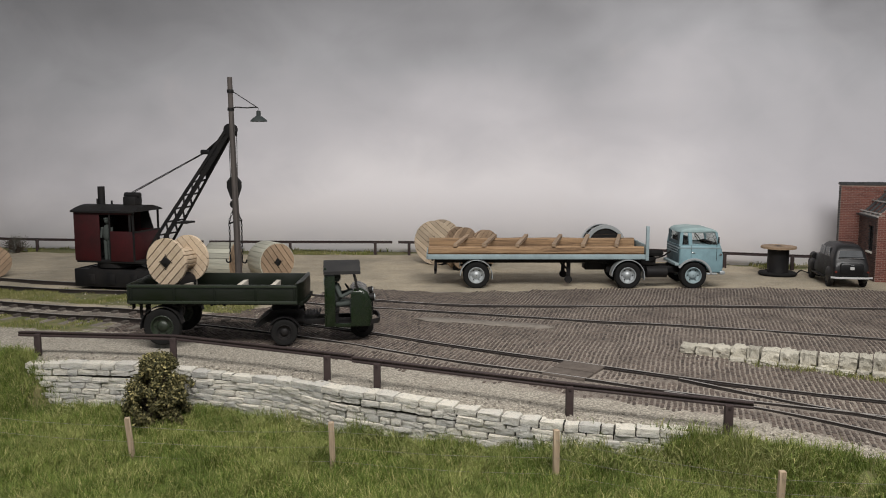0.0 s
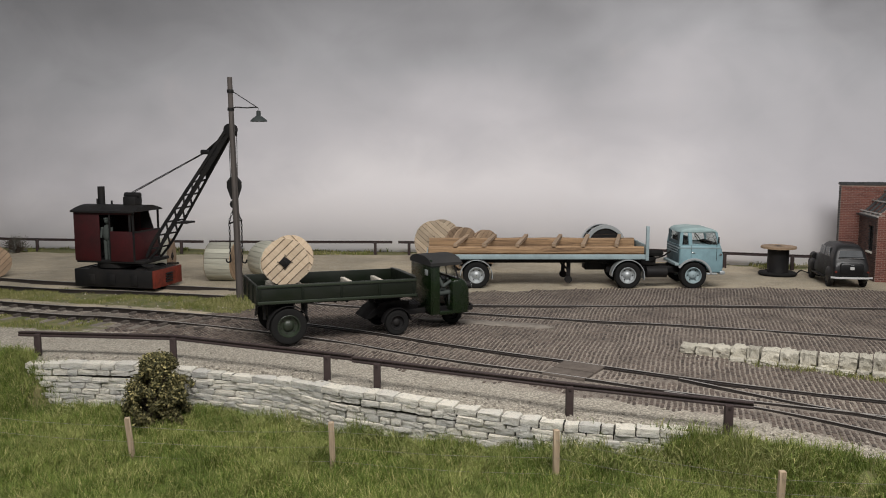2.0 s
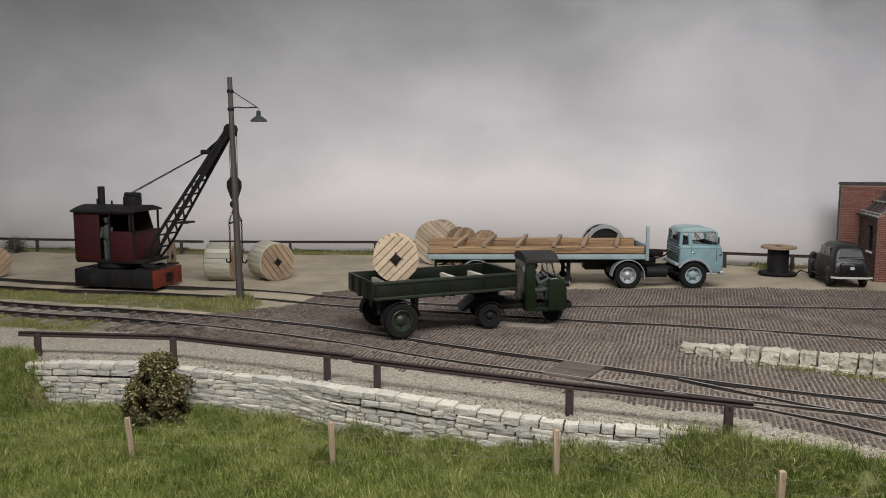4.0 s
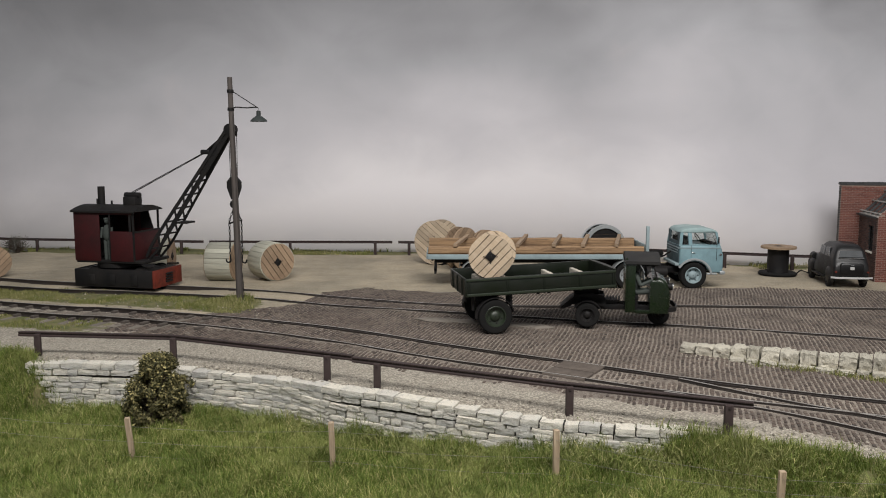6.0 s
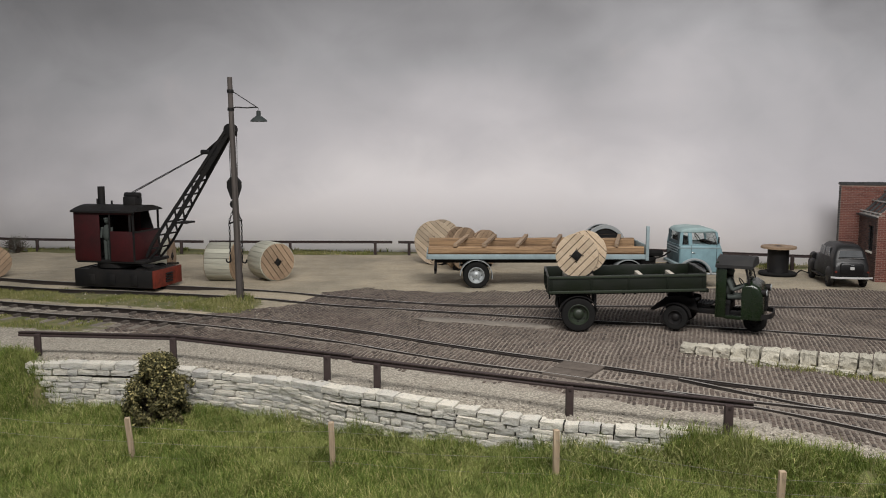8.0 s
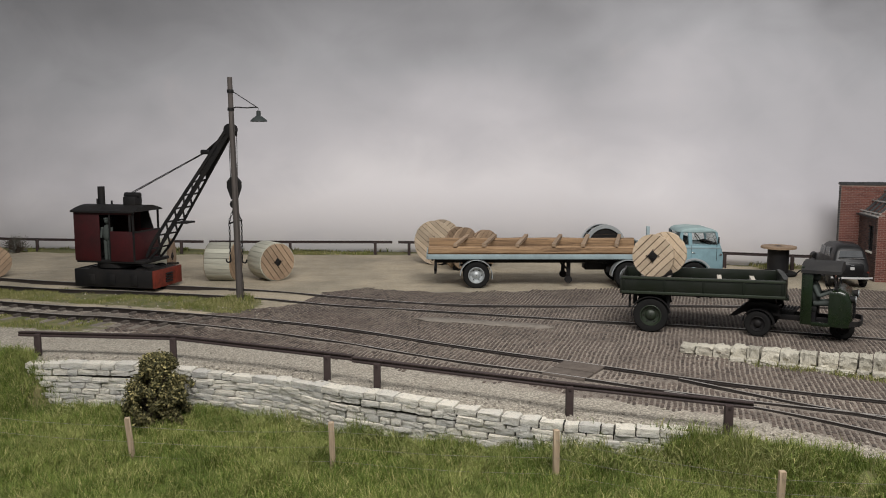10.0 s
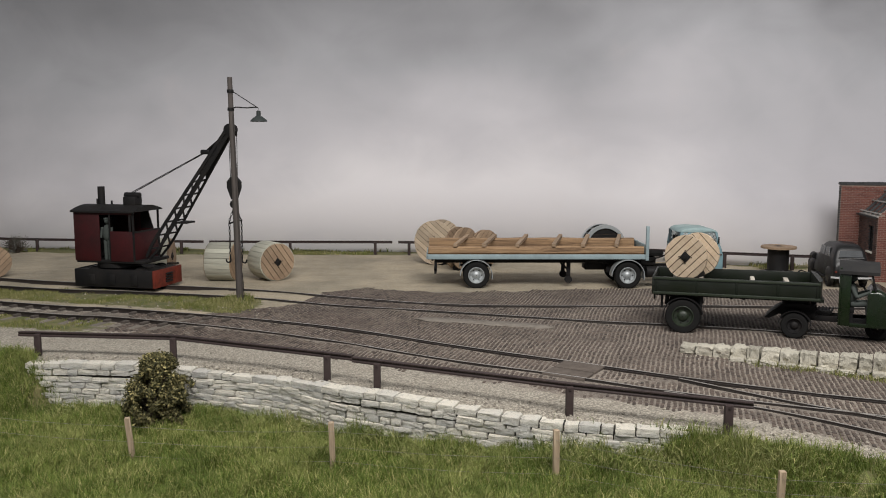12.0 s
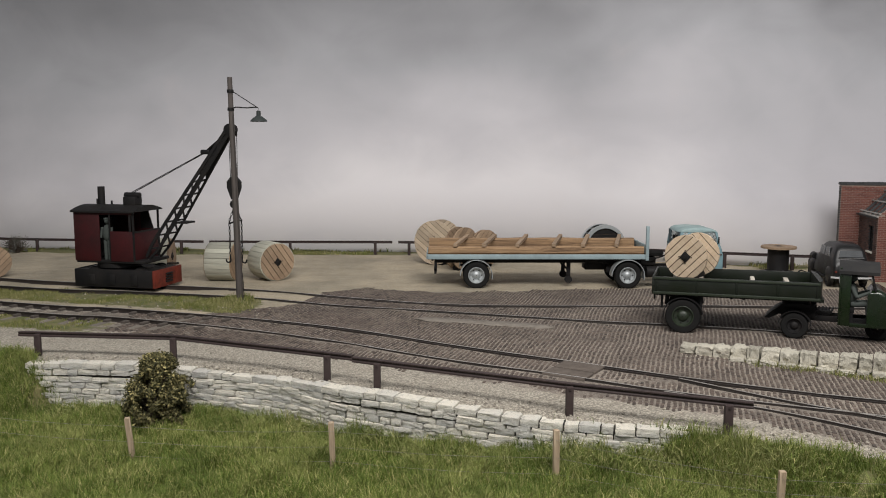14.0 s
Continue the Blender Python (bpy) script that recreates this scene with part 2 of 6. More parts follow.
def prism(bm, outline, lo, hi, axis="Y"):
    """An outline drawn in the two other axes, pushed along one axis."""
    def spot(p, d):
        return {"Y": (p[0], d, p[1]), "X": (d, p[0], p[1]), "Z": (p[0], p[1], d)}[axis]
    a = [bm.verts.new(spot(p, lo)) for p in outline]
    b = [bm.verts.new(spot(p, hi)) for p in outline]
    bm.faces.new(a)
    bm.faces.new(b[::-1])
    for i in range(len(a)):
        j = (i + 1) % len(a)
        bm.faces.new((a[i], b[i], b[j], a[j]))
    return bm


def turned(bm, profile, m=None, n=28, caps=True):
    """A body turned about the Y axis from (radius, y) pairs."""
    rings = []
    for r, y in profile:
        rings.append([bm.verts.new((r * math.cos(2 * math.pi * k / n), y, r * math.sin(2 * math.pi * k / n))) for k in range(n)])
    for a, b in zip(rings, rings[1:]):
        for k in range(n):
            bm.faces.new((a[k], a[(k + 1) % n], b[(k + 1) % n], b[k]))
    if caps:
        bm.faces.new(rings[0])
        bm.faces.new(rings[-1][::-1])
    if m:
        bmesh.ops.transform(bm, matrix=m, verts=[v for r in rings for v in r])
    return bm


def sweep(bm, path, profile, closed=True):
    """A profile of (sideways, up) pairs carried along a path of points."""
    path = [Vector(p) for p in path]
    rows = []
    for i, p in enumerate(path):
        d = (path[min(i + 1, len(path) - 1)] - path[max(i - 1, 0)]).normalized()
        side = d.cross(Vector((0, 0, 1))).normalized()
        rows.append([bm.verts.new(p + side * s + Vector((0, 0, u))) for s, u in profile])
    k = len(profile)
    for a, b in zip(rows, rows[1:]):
        for j in range(k):
            bm.faces.new((a[j], a[(j + 1) % k], b[(j + 1) % k], b[j]))
    bm.faces.new(rows[0])
    bm.faces.new(rows[-1][::-1])
    return bm


def tube(bm, points, w, h):
    """A square bar bent through points, in the plane of X and Z."""
    pts = [Vector(p) for p in points]
    rows = []
    for i, p in enumerate(pts):
        d = (pts[min(i + 1, len(pts) - 1)] - pts[max(i - 1, 0)]).normalized()
        side = Vector((0, 1, 0))
        top = d.cross(side).normalized()
        rows.append([bm.verts.new(p + side * a * w / 2 + top * b * h / 2) for a, b in ((-1, -1), (1, -1), (1, 1), (-1, 1))])
    for a, b in zip(rows, rows[1:]):
        for j in range(4):
            bm.faces.new((a[j], a[(j + 1) % 4], b[(j + 1) % 4], b[j]))
    bm.faces.new(rows[0])
    bm.faces.new(rows[-1][::-1])
    return bm


def curve_through(points, step=0.3):
    """A smooth line through plan points."""
    p = [Vector(q) for q in points]
    p = [2 * p[0] - p[1]] + p + [2 * p[-1] - p[-2]]
    out = []
    for a, b, c, d in zip(p, p[1:], p[2:], p[3:]):
        n = max(2, int((c - b).length / step))
        for i in range(n):
            t = i / n
            out.append(0.5 * (2 * b + (c - a) * t + (2 * a - 5 * b + 4 * c - d) * t * t + (3 * b - a - 3 * c + d) * t ** 3))
    return out + [p[-2]]


def bm_new():
    return bmesh.new()


def raw_mesh(name, verts, faces, mat, parent=None, smooth=False):
    me = bpy.data.meshes.new(name)
    verts = np.asarray(verts, dtype=np.float32) * S
    faces = np.asarray(faces, dtype=np.int32)
    k = faces.shape[1]
    me.vertices.add(len(verts))
    me.vertices.foreach_set("co", verts.ravel())
    me.loops.add(faces.size)
    me.loops.foreach_set("vertex_index", faces.ravel())
    me.polygons.add(len(faces))
    me.polygons.foreach_set("loop_start", np.arange(0, faces.size, k, dtype=np.int32))
    me.polygons.foreach_set("loop_total", np.full(len(faces), k, dtype=np.int32))
    me.update(calc_edges=True)
    me.polygons.foreach_set("use_smooth", np.full(len(faces), smooth, dtype=bool))
    me.materials.append(mat)
    ob = new(name, me)
    if parent:
        ob.parent = parent
    return ob


# ---- the plan of the ground ----
WALL = [(-9.24, 18.15), (-7.42, 17.94), (-5.67, 17.67), (-3.45, 17.02), (-2.02, 16.09), (-0.59, 15.39), (0.69, 14.8), (2.19, 14.22), (4.15, 13.67)]
EDGE_X = [-60, -13.81, -11.4, -10.24, -9.38] + [p[0] for p in WALL] + [4.86, 5.82, 7.01, 9.08, 30]
EDGE_Y = [19.04, 19.3, 19.41, 19.15, 18.55] + [p[1] for p in WALL] + [13.27, 12.9, 12.2, 11.1, 4.48]
SETTS_FAR = [(-30, 25.76), (-7.12, 23.48), (-4.55, 25.06), (-3.94, 27.26), (-2.46, 27.86), (-0.58, 27.26), (1.22, 27.05), (4.14, 27.75), (10.11, 28.01), (14.99, 27.45), (40, 24.64)]
SETTS_NEAR = [(-30, 22.0), (-12.15, 22.05), (-8.72, 21.21), (-5.43, 20.07), (-3.89, 19.42), (-1.84, 18.1), (0.19, 16.94), (2.39, 15.58), (4.36, 14.73), (5.49, 14.1), (7.1, 12.64), (40, -6)]


def edge_y(x):
    return np.interp(x, EDGE_X, EDGE_Y)


def bumps(x, y, f, seed=0.0):
    return (np.sin(f * x + 1.3 + seed) * np.cos(f * 1.31 * y + 0.7 + seed) + 0.5 * np.sin(f * 2.3 * x - f * 1.9 * y + seed)
            + 0.3 * np.sin(f * 4.1 * y + f * 3.3 * x + 2.1 * seed))


def field_z(x, y):
    low = np.interp(x, [-14, -9, -1, 2.5, 4.0, 9], [-1.0, -1.06, -1.05, -0.8, -0.72, -0.8])
    return low + 0.05 * bumps(x, y, 1.1)


def ground_z(x, y):
    x, y = np.asarray(x, float), np.asarray(y, float)
    e = edge_y(x)
    bank = np.interp(x, [-11, -9.5, -9.05, -8.6, -8.2, 3.6, 4.0, 4.8, 9], [2.6, 1.7, 0.5, 0.3, 0.12, 0.12, 0.7, 1.3, 1.6])
    t = np.clip((e + 0.02 - y) / bank, 0, 1)
    t = t * t * (3 - 2 * t)
    yard = 0.012 * bumps(x, y, 0.9, 2.0)
    back = np.clip((y - back_y(x)) / 1.5, 0, 1)
    heap = np.interp(x, [-6, -3, 0, 3.6, 4.6], [0.0, 0.16, 0.34, 0.34, 0.0]) * np.exp(-np.clip(e - 0.1 - y, 0, 9) / 0.45)
    return (1 - t) * yard + t * (field_z(x, y) + heap) + 0.08 * back * (1 + 0.5 * bumps(x, y, 1.3))


BACK = [(-40, 45.36), (-20.67, 38.49), (-11.96, 37.38), (-3.08, 37.26), (3.93, 36.36), (11.4, 33.3), (14.25, 32.26), (20.75, 30.69), (40, 24.64)]


def back_y(x):
    return np.interp(x, [p[0] for p in BACK], [p[1] for p in BACK])


def build_ground():
    xs = np.concatenate([np.linspace(-62, -25, 10), np.arange(-24, 22, 0.16), np.linspace(23, 62, 10)])
    ys = np.concatenate([np.linspace(-14, 6, 7), np.arange(7, 43, 0.16), np.linspace(43.5, 52, 4)])
    gx, gy = np.meshgrid(xs, ys)
    gz = ground_z(gx, gy)
    n, m = gx.shape
    idx = np.arange(n * m).reshape(n, m)
    faces = np.stack([idx[:-1, :-1], idx[:-1, 1:], idx[1:, 1:], idx[1:, :-1]], -1).reshape(-1, 4)
    ob = raw_mesh("ground", np.stack([gx, gy, gz], -1).reshape(-1, 3), faces, GROUND, smooth=True)
    x, y = gx.ravel(), gy.ravel()
    e = edge_y(x)
    near = np.interp(x, [p[0] for p in SETTS_NEAR], [p[1] for p in SETTS_NEAR])
    far = np.interp(x, [p[0] for p in SETTS_FAR], [p[1] for p in SETTS_FAR])
    soft = lambda v, w: np.clip(v / w + 0.5, 0, 1)
    gravel = soft(near + 0.15 - y, 0.5) * soft(y - e + 0.1, 0.2)
    gravel = np.maximum(gravel, 0.75 * soft(-9.0 - x, 2) * soft(y - e, 0.4) * soft(19.5 - y, 1.0))
    bed_far = np.interp(x, [-30, -14.04, -10, -6.24, -4.58], [31.0, 25.5, 24.4, 23.2, 22.4])
    bed_near = np.interp(x, [-30, -13.26, -9.47, -7.93], [29.9, 24.0, 23.0, 22.35])
    gravel = np.maximum(gravel, 0.8 * soft(bed_far - y, 0.3) * soft(y - bed_near, 0.3) * soft(-6.4 - x, 1.0))
    soot = soft(y - near, 0.4) * soft(far - y, 0.3)
    turf = turf_mask(x, y)
    for name, v in (("gravel", gravel), ("soot", soot), ("turf", turf)):
        ob.data.attributes.new(name, "FLOAT", "POINT").data.foreach_set("value", v.astype(np.float32))
    return tagged(ob, "dusty yard ground with gravel edge and grassy field", "ground", kind="structure")


def turf_mask(x, y):
    """Where grass grows: the field, the strips by the sidings, the fringe at the back."""
    x, y = np.asarray(x, float), np.asarray(y, float)
    e = edge_y(x)
    soft = lambda v, w: np.clip(v / w + 0.5, 0, 1)
    m = soft(e - 0.05 - y, 0.25)
    crane_near = np.interp(x, [-30, -15.7, -10.69, -6.39, -4.55], [33.94, 28.43, 27.25, 26.19, 25.48])
    front_far = np.interp(x, [-30, -14.04, -10, -6.24, -4.58], [31.36, 25.84, 24.76, 23.52, 22.77])
    m = np.maximum(m, 0.86 * soft(crane_near - y, 0.4) * soft(y - front_far, 0.4) * soft(-5.6 - x, 1.0))
    front_near = np.interp(x, [-30, -13.26, -9.47, -7.93], [29.68, 23.86, 22.84, 22.19])
    m = np.maximum(m, 0.66 * soft(front_near - y, 0.3) * soft(y - front_near + 1.9, 0.6) * soft(-9.0 - x, 1.5))
    m = np.maximum(m, soft(y - back_y(x) + 0.2 + 0.45 * bumps(x, y, 0.9, 1.5), 0.6) * np.where(x > 2, 0.55, 1.0))
    return m


ground = build_ground()


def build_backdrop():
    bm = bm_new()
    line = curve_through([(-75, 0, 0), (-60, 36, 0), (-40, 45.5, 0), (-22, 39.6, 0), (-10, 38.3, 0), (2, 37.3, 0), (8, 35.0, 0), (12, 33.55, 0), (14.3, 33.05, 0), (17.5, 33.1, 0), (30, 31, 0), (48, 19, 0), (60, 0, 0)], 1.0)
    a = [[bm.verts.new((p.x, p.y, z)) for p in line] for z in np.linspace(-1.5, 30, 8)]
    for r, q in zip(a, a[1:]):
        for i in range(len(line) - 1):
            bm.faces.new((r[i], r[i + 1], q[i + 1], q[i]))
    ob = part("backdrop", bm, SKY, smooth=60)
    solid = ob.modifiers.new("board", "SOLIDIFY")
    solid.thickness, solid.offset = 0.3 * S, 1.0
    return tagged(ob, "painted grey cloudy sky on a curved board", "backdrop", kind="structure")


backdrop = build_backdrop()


# ---- setts ----
def build_patch():
    path = curve_through([(-0.78, 22.75, 0.0), (0.4, 22.45, 0.0), (1.15, 22.2, 0.0), (2.2, 21.85, 0.0), (3.0, 21.55, 0.0)], 0.12)
    bm = bm_new()
    rows = []
    rng = random.Random(2)
    for i, p in enumerate(path):
        w = 0.26 * min(1, i / 4, (len(path) - 1 - i) / 4 + 0.15) + 0.03
        a, b = w * rng.uniform(0.6, 1.1), w * rng.uniform(0.6, 1.1)
        rows.append([bm.verts.new((p.x + q * 0.25, p.y + q, z)) for q, z in ((-a, 0.02), (-a * 0.9, 0.045), (b * 0.9, 0.045), (b, 0.02))])
    for a, b in zip(rows, rows[1:]):
        for j in range(3):
            bm.faces.new((a[j], a[j + 1], b[j + 1], b[j]))
    ob = part("concrete_patch", bm, paint("worn_pale_concrete", (0.27, 0.24, 0.205), (0.10, 0.085, 0.072), 0.9, 0.9, 0.0, 5), smooth=50)
    return tagged(ob, "worn strip of pale concrete beside the rail", "concrete patch", kind="structure")


def build_setts():
    turn = radians(-17)
    c, s = math.cos(turn), math.sin(turn)
    rng = np.random.default_rng(4)
    w, l = 0.105, 0.155
    rows = np.arange(-220, 290)
    cols = np.arange(-95, 95)
    i, j = np.meshgrid(rows, cols, indexing="ij")
    u = i * w + rng.normal(0, 0.006, i.shape) + 0.03 * np.sin(j * 0.11 + 0.9) + 0.014 * np.sin(j * 0.43 + i * 0.05)
    v = (j + 0.5 * (i % 2)) * l + rng.normal(0, 0.008, i.shape) + 0.05 * np.sin(i * 0.21) + 0.03 * np.sin(j * 0.17 + i * 0.013)
    x = 2 + u * c - v * s
    y = 20.5 + u * s + v * c
    near = np.interp(x, [p[0] for p in SETTS_NEAR], [p[1] for p in SETTS_NEAR])
    far = np.interp(x, [p[0] for p in SETTS_FAR], [p[1] for p in SETTS_FAR])
    ragged = 0.22 * bumps(x, y, 2.2)
    keep = (y > near + ragged) & (y < far + ragged) & (x > -9) & (x < 17.5)
    for path, gap in GROOVES:
        q = np.array([(p.x, p.y) for p in path])
        o = np.argsort(q[:, 0])
        keep &= np.abs(y - np.interp(x, q[o, 0], q[o, 1])) > gap
    keep &= ~((np.abs((x - 2.87) * 0.85 - (y - 17.37) * 0.53) < 0.55) & (np.abs((x - 2.87) * 0.53 + (y - 17.37) * 0.85) < 0.62))
    x, y = x[keep], y[keep]
    k = len(x)
    hw = w * (0.37 + 0.06 * rng.random(k))
    hl = l * (0.455 + 0.03 * rng.random(k))
    top = 0.010 + 0.011 * rng.random(k) + 0.012 * bumps(x, y, 0.9, 2.0)
    corners = np.array([(-1, -1), (1, -1), (1, 1), (-1, 1)])
    verts = np.zeros((k, 8, 3))
    for n, (a, b) in enumerate(corners):
        for lvl, shrink in ((0, 1.0), (1, 0.62)):
            uu, vv = a * hw * shrink, b * hl * (shrink + 0.12 * lvl)
            verts[:, n + 4 * lvl, 0] = x + uu * c - vv * s
            verts[:, n + 4 * lvl, 1] = y + uu * s + vv * c
            verts[:, n + 4 * lvl, 2] = top if lvl else -0.03
    f = np.array([(4, 5, 6, 7), (0, 1, 5, 4), (1, 2, 6, 5), (2, 3, 7, 6), (3, 0, 4, 7)])
    faces = (np.arange(k)[:, None, None] * 8 + f[None]).reshape(-1, 4)
    single = np.flatnonzero((x > 3.2) & (x < 7.6) & (np.abs(x) < 0.54 * y))
    single = single[np.argsort(y[single])][:300]
    joined = np.ones(k, bool)
    joined[single] = False
    t = thing("sett_paving", at(0, 0), "worn dark brown granite setts in straight courses", "setts", kind="structure")
    n = int(joined.sum())
    faces = (np.arange(n)[:, None, None] * 8 + f[None]).reshape(-1, 4)
    tagged(raw_mesh("setts", verts[joined].reshape(-1, 3), faces, SETT, t), kind="stuff")
    unit = [(a * q, b * (q + 0.12 * (z > 0)), z) for z, q in ((0.0, 1.0), (1.0, 0.62)) for a, b in corners]
    first = raw_mesh("sett", unit, f, LONESETT, t)
    for n, i in enumerate(single):
        m = at(x[i], y[i], -0.03, 0, 0, -17) @ Matrix.Diagonal((hw[i], hl[i], top[i] + 0.03, 1))
        if n:
            again(first, m)
        else:
            first.matrix_basis = m
    return t


# ---- rails ----
def line3(points, z):
    return curve_through([(x, y, z) for x, y in points])


CRANE_NEAR = [(-34, 35.06), (-15.7, 28.57), (-10.69, 27.4), (-6.39, 26.29), (-3.17, 24.88), (0.27, 23.87), (4.07, 22.65), (6.45, 22.05), (9.68, 21), (11.3, 20.36), (15.92, 18.5)]
CRANE_FAR = [(-34, 36.51), (-15.27, 29.83), (-10.27, 28.73), (-5.98, 27.54), (-2.77, 26.1), (0.42, 25.03), (4.8, 24.83), (8.11, 24.87), (13.4, 24.4), (21.19, 23.43)]
SIDE_FAR = [(-34, 32.7), (-14.05, 25.56), (-10, 24.45), (-6.25, 23.21), (-2.8, 21.71), (0.22, 19.76), (2.79, 18.25), (4.99, 16.94), (6.96, 15.92), (8.52, 15.24), (13.95, 13.08)]
SIDE_NEAR = [(-34, 31.25), (-13.63, 24.25), (-9.56, 23.14), (-5.97, 21.81), (-2.91, 20.27), (-0.08, 18.46), (2.4, 17.14), (4.38, 15.96), (5.99, 15.19), (8, 14.32), (12.89, 12.01)]
BRANCH_FAR = [(4.96, 16.79), (6.66, 15.21), (8.01, 14.18), (12.94, 10.38)]
BRANCH_NEAR = [(4.4, 15.85), (5.1, 15.4), (7.51, 13.4), (11, 8.85)]
GROOVES = [([q * (1 - 0.062 / 4.8) for q in line3(p, 0)], 0.125) for p in (CRANE_NEAR, CRANE_FAR, SIDE_FAR, SIDE_NEAR, BRANCH_FAR, BRANCH_NEAR)]


def build_track(name, pair, sleepers_until, label):
    t = thing(name, at(0, 0), label, "railway track", kind="structure")
    for points in pair:
        path = line3(points, 0.0)
        for p in path:
            p.z = 0.085 * min(1, max(0, (-6.5 - p.x) / 2.5)) + 0.045
            p.x, p.y = p.x * (1 - p.z / 4.8), p.y * (1 - p.z / 4.8)
        part("rail", sweep(bm_new(), path, [(-0.045, -0.14), (0.045, -0.14), (0.045, -0.12), (0.012, -0.10), (0.012, -0.035), (0.028, -0.025), (0.028, 0.0), (-0.028, 0.0), (-0.028, -0.025), (-0.012, -0.035), (-0.012, -0.10), (-0.045, -0.12)]), RAIL, t)
        part("rail_head", sweep(bm_new(), [p + Vector((0, 0, 0.002)) for p in path], [(-0.014, -0.004), (0.014, -0.004), (0.014, 0.004), (-0.014, 0.004)]), RAILTOP, t, "worn running edge with its glint painted pale")
        inner = [p for p in path if -6.0 < p.x]
        branch = points in (BRANCH_FAR, BRANCH_NEAR)
        thin = branch or points is SIDE_NEAR
        if len(inner) > 3 and not thin:
            sgn = -1 if points in (CRANE_FAR, SIDE_FAR, BRANCH_FAR) else 1
            check = [Vector((p.x, p.y + sgn * 0.115, p.z)) for p in inner]
            part("check_rail", sweep(bm_new(), check, [(-0.02, -0.14), (0.02, -0.14), (0.02, -0.012), (-0.02, -0.012)]), RAIL, t)
        strip = [Vector((p.x, p.y, 0.0)) for p in path if p.x > -7.5]
        wide = 0.035 if thin else 0.085
        if strip:
            part("flangeway", sweep(bm_new(), strip, [(-wide, -0.02), (wide, -0.02), (wide, 0.014), (-wide, 0.014)]), FLANGE, t, "dark strip beside the rail")
    a, b = (np.array([(p.x * 0.97, p.y * 0.97) for p in line3(q, 0)]) for q in pair)
    if sleepers_until:
        sl = part("sleeper", box(bm_new(), -0.12, 0.12, -1.15, 1.15, -0.14, 0.012, 0.02), SLEEPER, t)
        ch = part("rail_chair", box(bm_new(), -0.07, 0.07, -0.15, 0.15, 0.0, 0.075, 0.015), CHAIR, t)
        x = -26.0
        first = True
        while x < sleepers_until:
            ya = np.interp(x, a[:, 0], a[:, 1])
            yb = np.interp(x, b[:, 0], b[:, 1])
            yc = (ya + yb) / 2
            ang = math.degrees(math.atan2(np.interp(x + 0.3, a[:, 0], a[:, 1]) - ya, 0.3))
            m = at(x, yc, 0.0, 0, 0, ang)
            if first:
                sl.matrix_basis = m
            else:
                again(sl, m)
            half = abs(ya - yb) / 2 * math.cos(radians(ang))
            for sgn in (-1, 1):
                q = at(x - sgn * half * math.sin(radians(ang)), yc + sgn * half * math.cos(radians(ang)), 0.0, 0, 0, ang)
                if first and sgn < 0:
                    ch.matrix_basis = q
                else:
                    again(ch, q)
            first = False
            x += 0.58
    return t


build_track("crane_siding", (CRANE_NEAR, CRANE_FAR), None, "rusty railway siding running into the cobbled yard")
build_track("front_siding", (SIDE_NEAR, SIDE_FAR), -6.2, "rusty inset railway siding with wooden sleepers")
build_track("branch_siding", (BRANCH_NEAR, BRANCH_FAR), None, "inset rails branching off across the setts")
setts = build_setts()
build_patch()


# ---- retaining wall of dry stone ----
def stone_mesh(name, seed, mat, parent, rough=0.05, z0=0.0):
    """One rough unit block, 1 x 1 x 1, with its base at z0."""
    rng = random.Random(seed)
    bm = bm_new()
    box(bm, -0.5, 0.5, -0.5, 0.5, 0.0, 1.0)
    bmesh.ops.subdivide_edges(bm, edges=bm.edges[:], cuts=5, use_grid_fill=True)
    for v in bm.verts:
        r = Vector((v.co.x, v.co.y, v.co.z - 0.5))
        v.co -= r * (0.012 * (r.length > 0.65) + 0.04 * (r.length > 0.8))
        big = noise.noise_vector(v.co * 1.7 + Vector((seed * 3.1, 0, 0)))
        fine = noise.noise_vector(v.co * 5.0 + Vector((0, seed * 2.7, 0)))
        v.co += Vector([rough * (0.55 * big[a] + 0.8 * fine[a] + rng.uniform(-0.25, 0.25)) * k for a, k in enumerate((0.4, 1.2, 0.3 + 0.9 * (v.co.z > 0.9)))])
    return part(name, bm, mat, parent, smooth=28)


def block(bank, k, m, size):
    o = again(bank[k % len(bank)], m @ Matrix.Diagonal((*size, 1)))
    return o


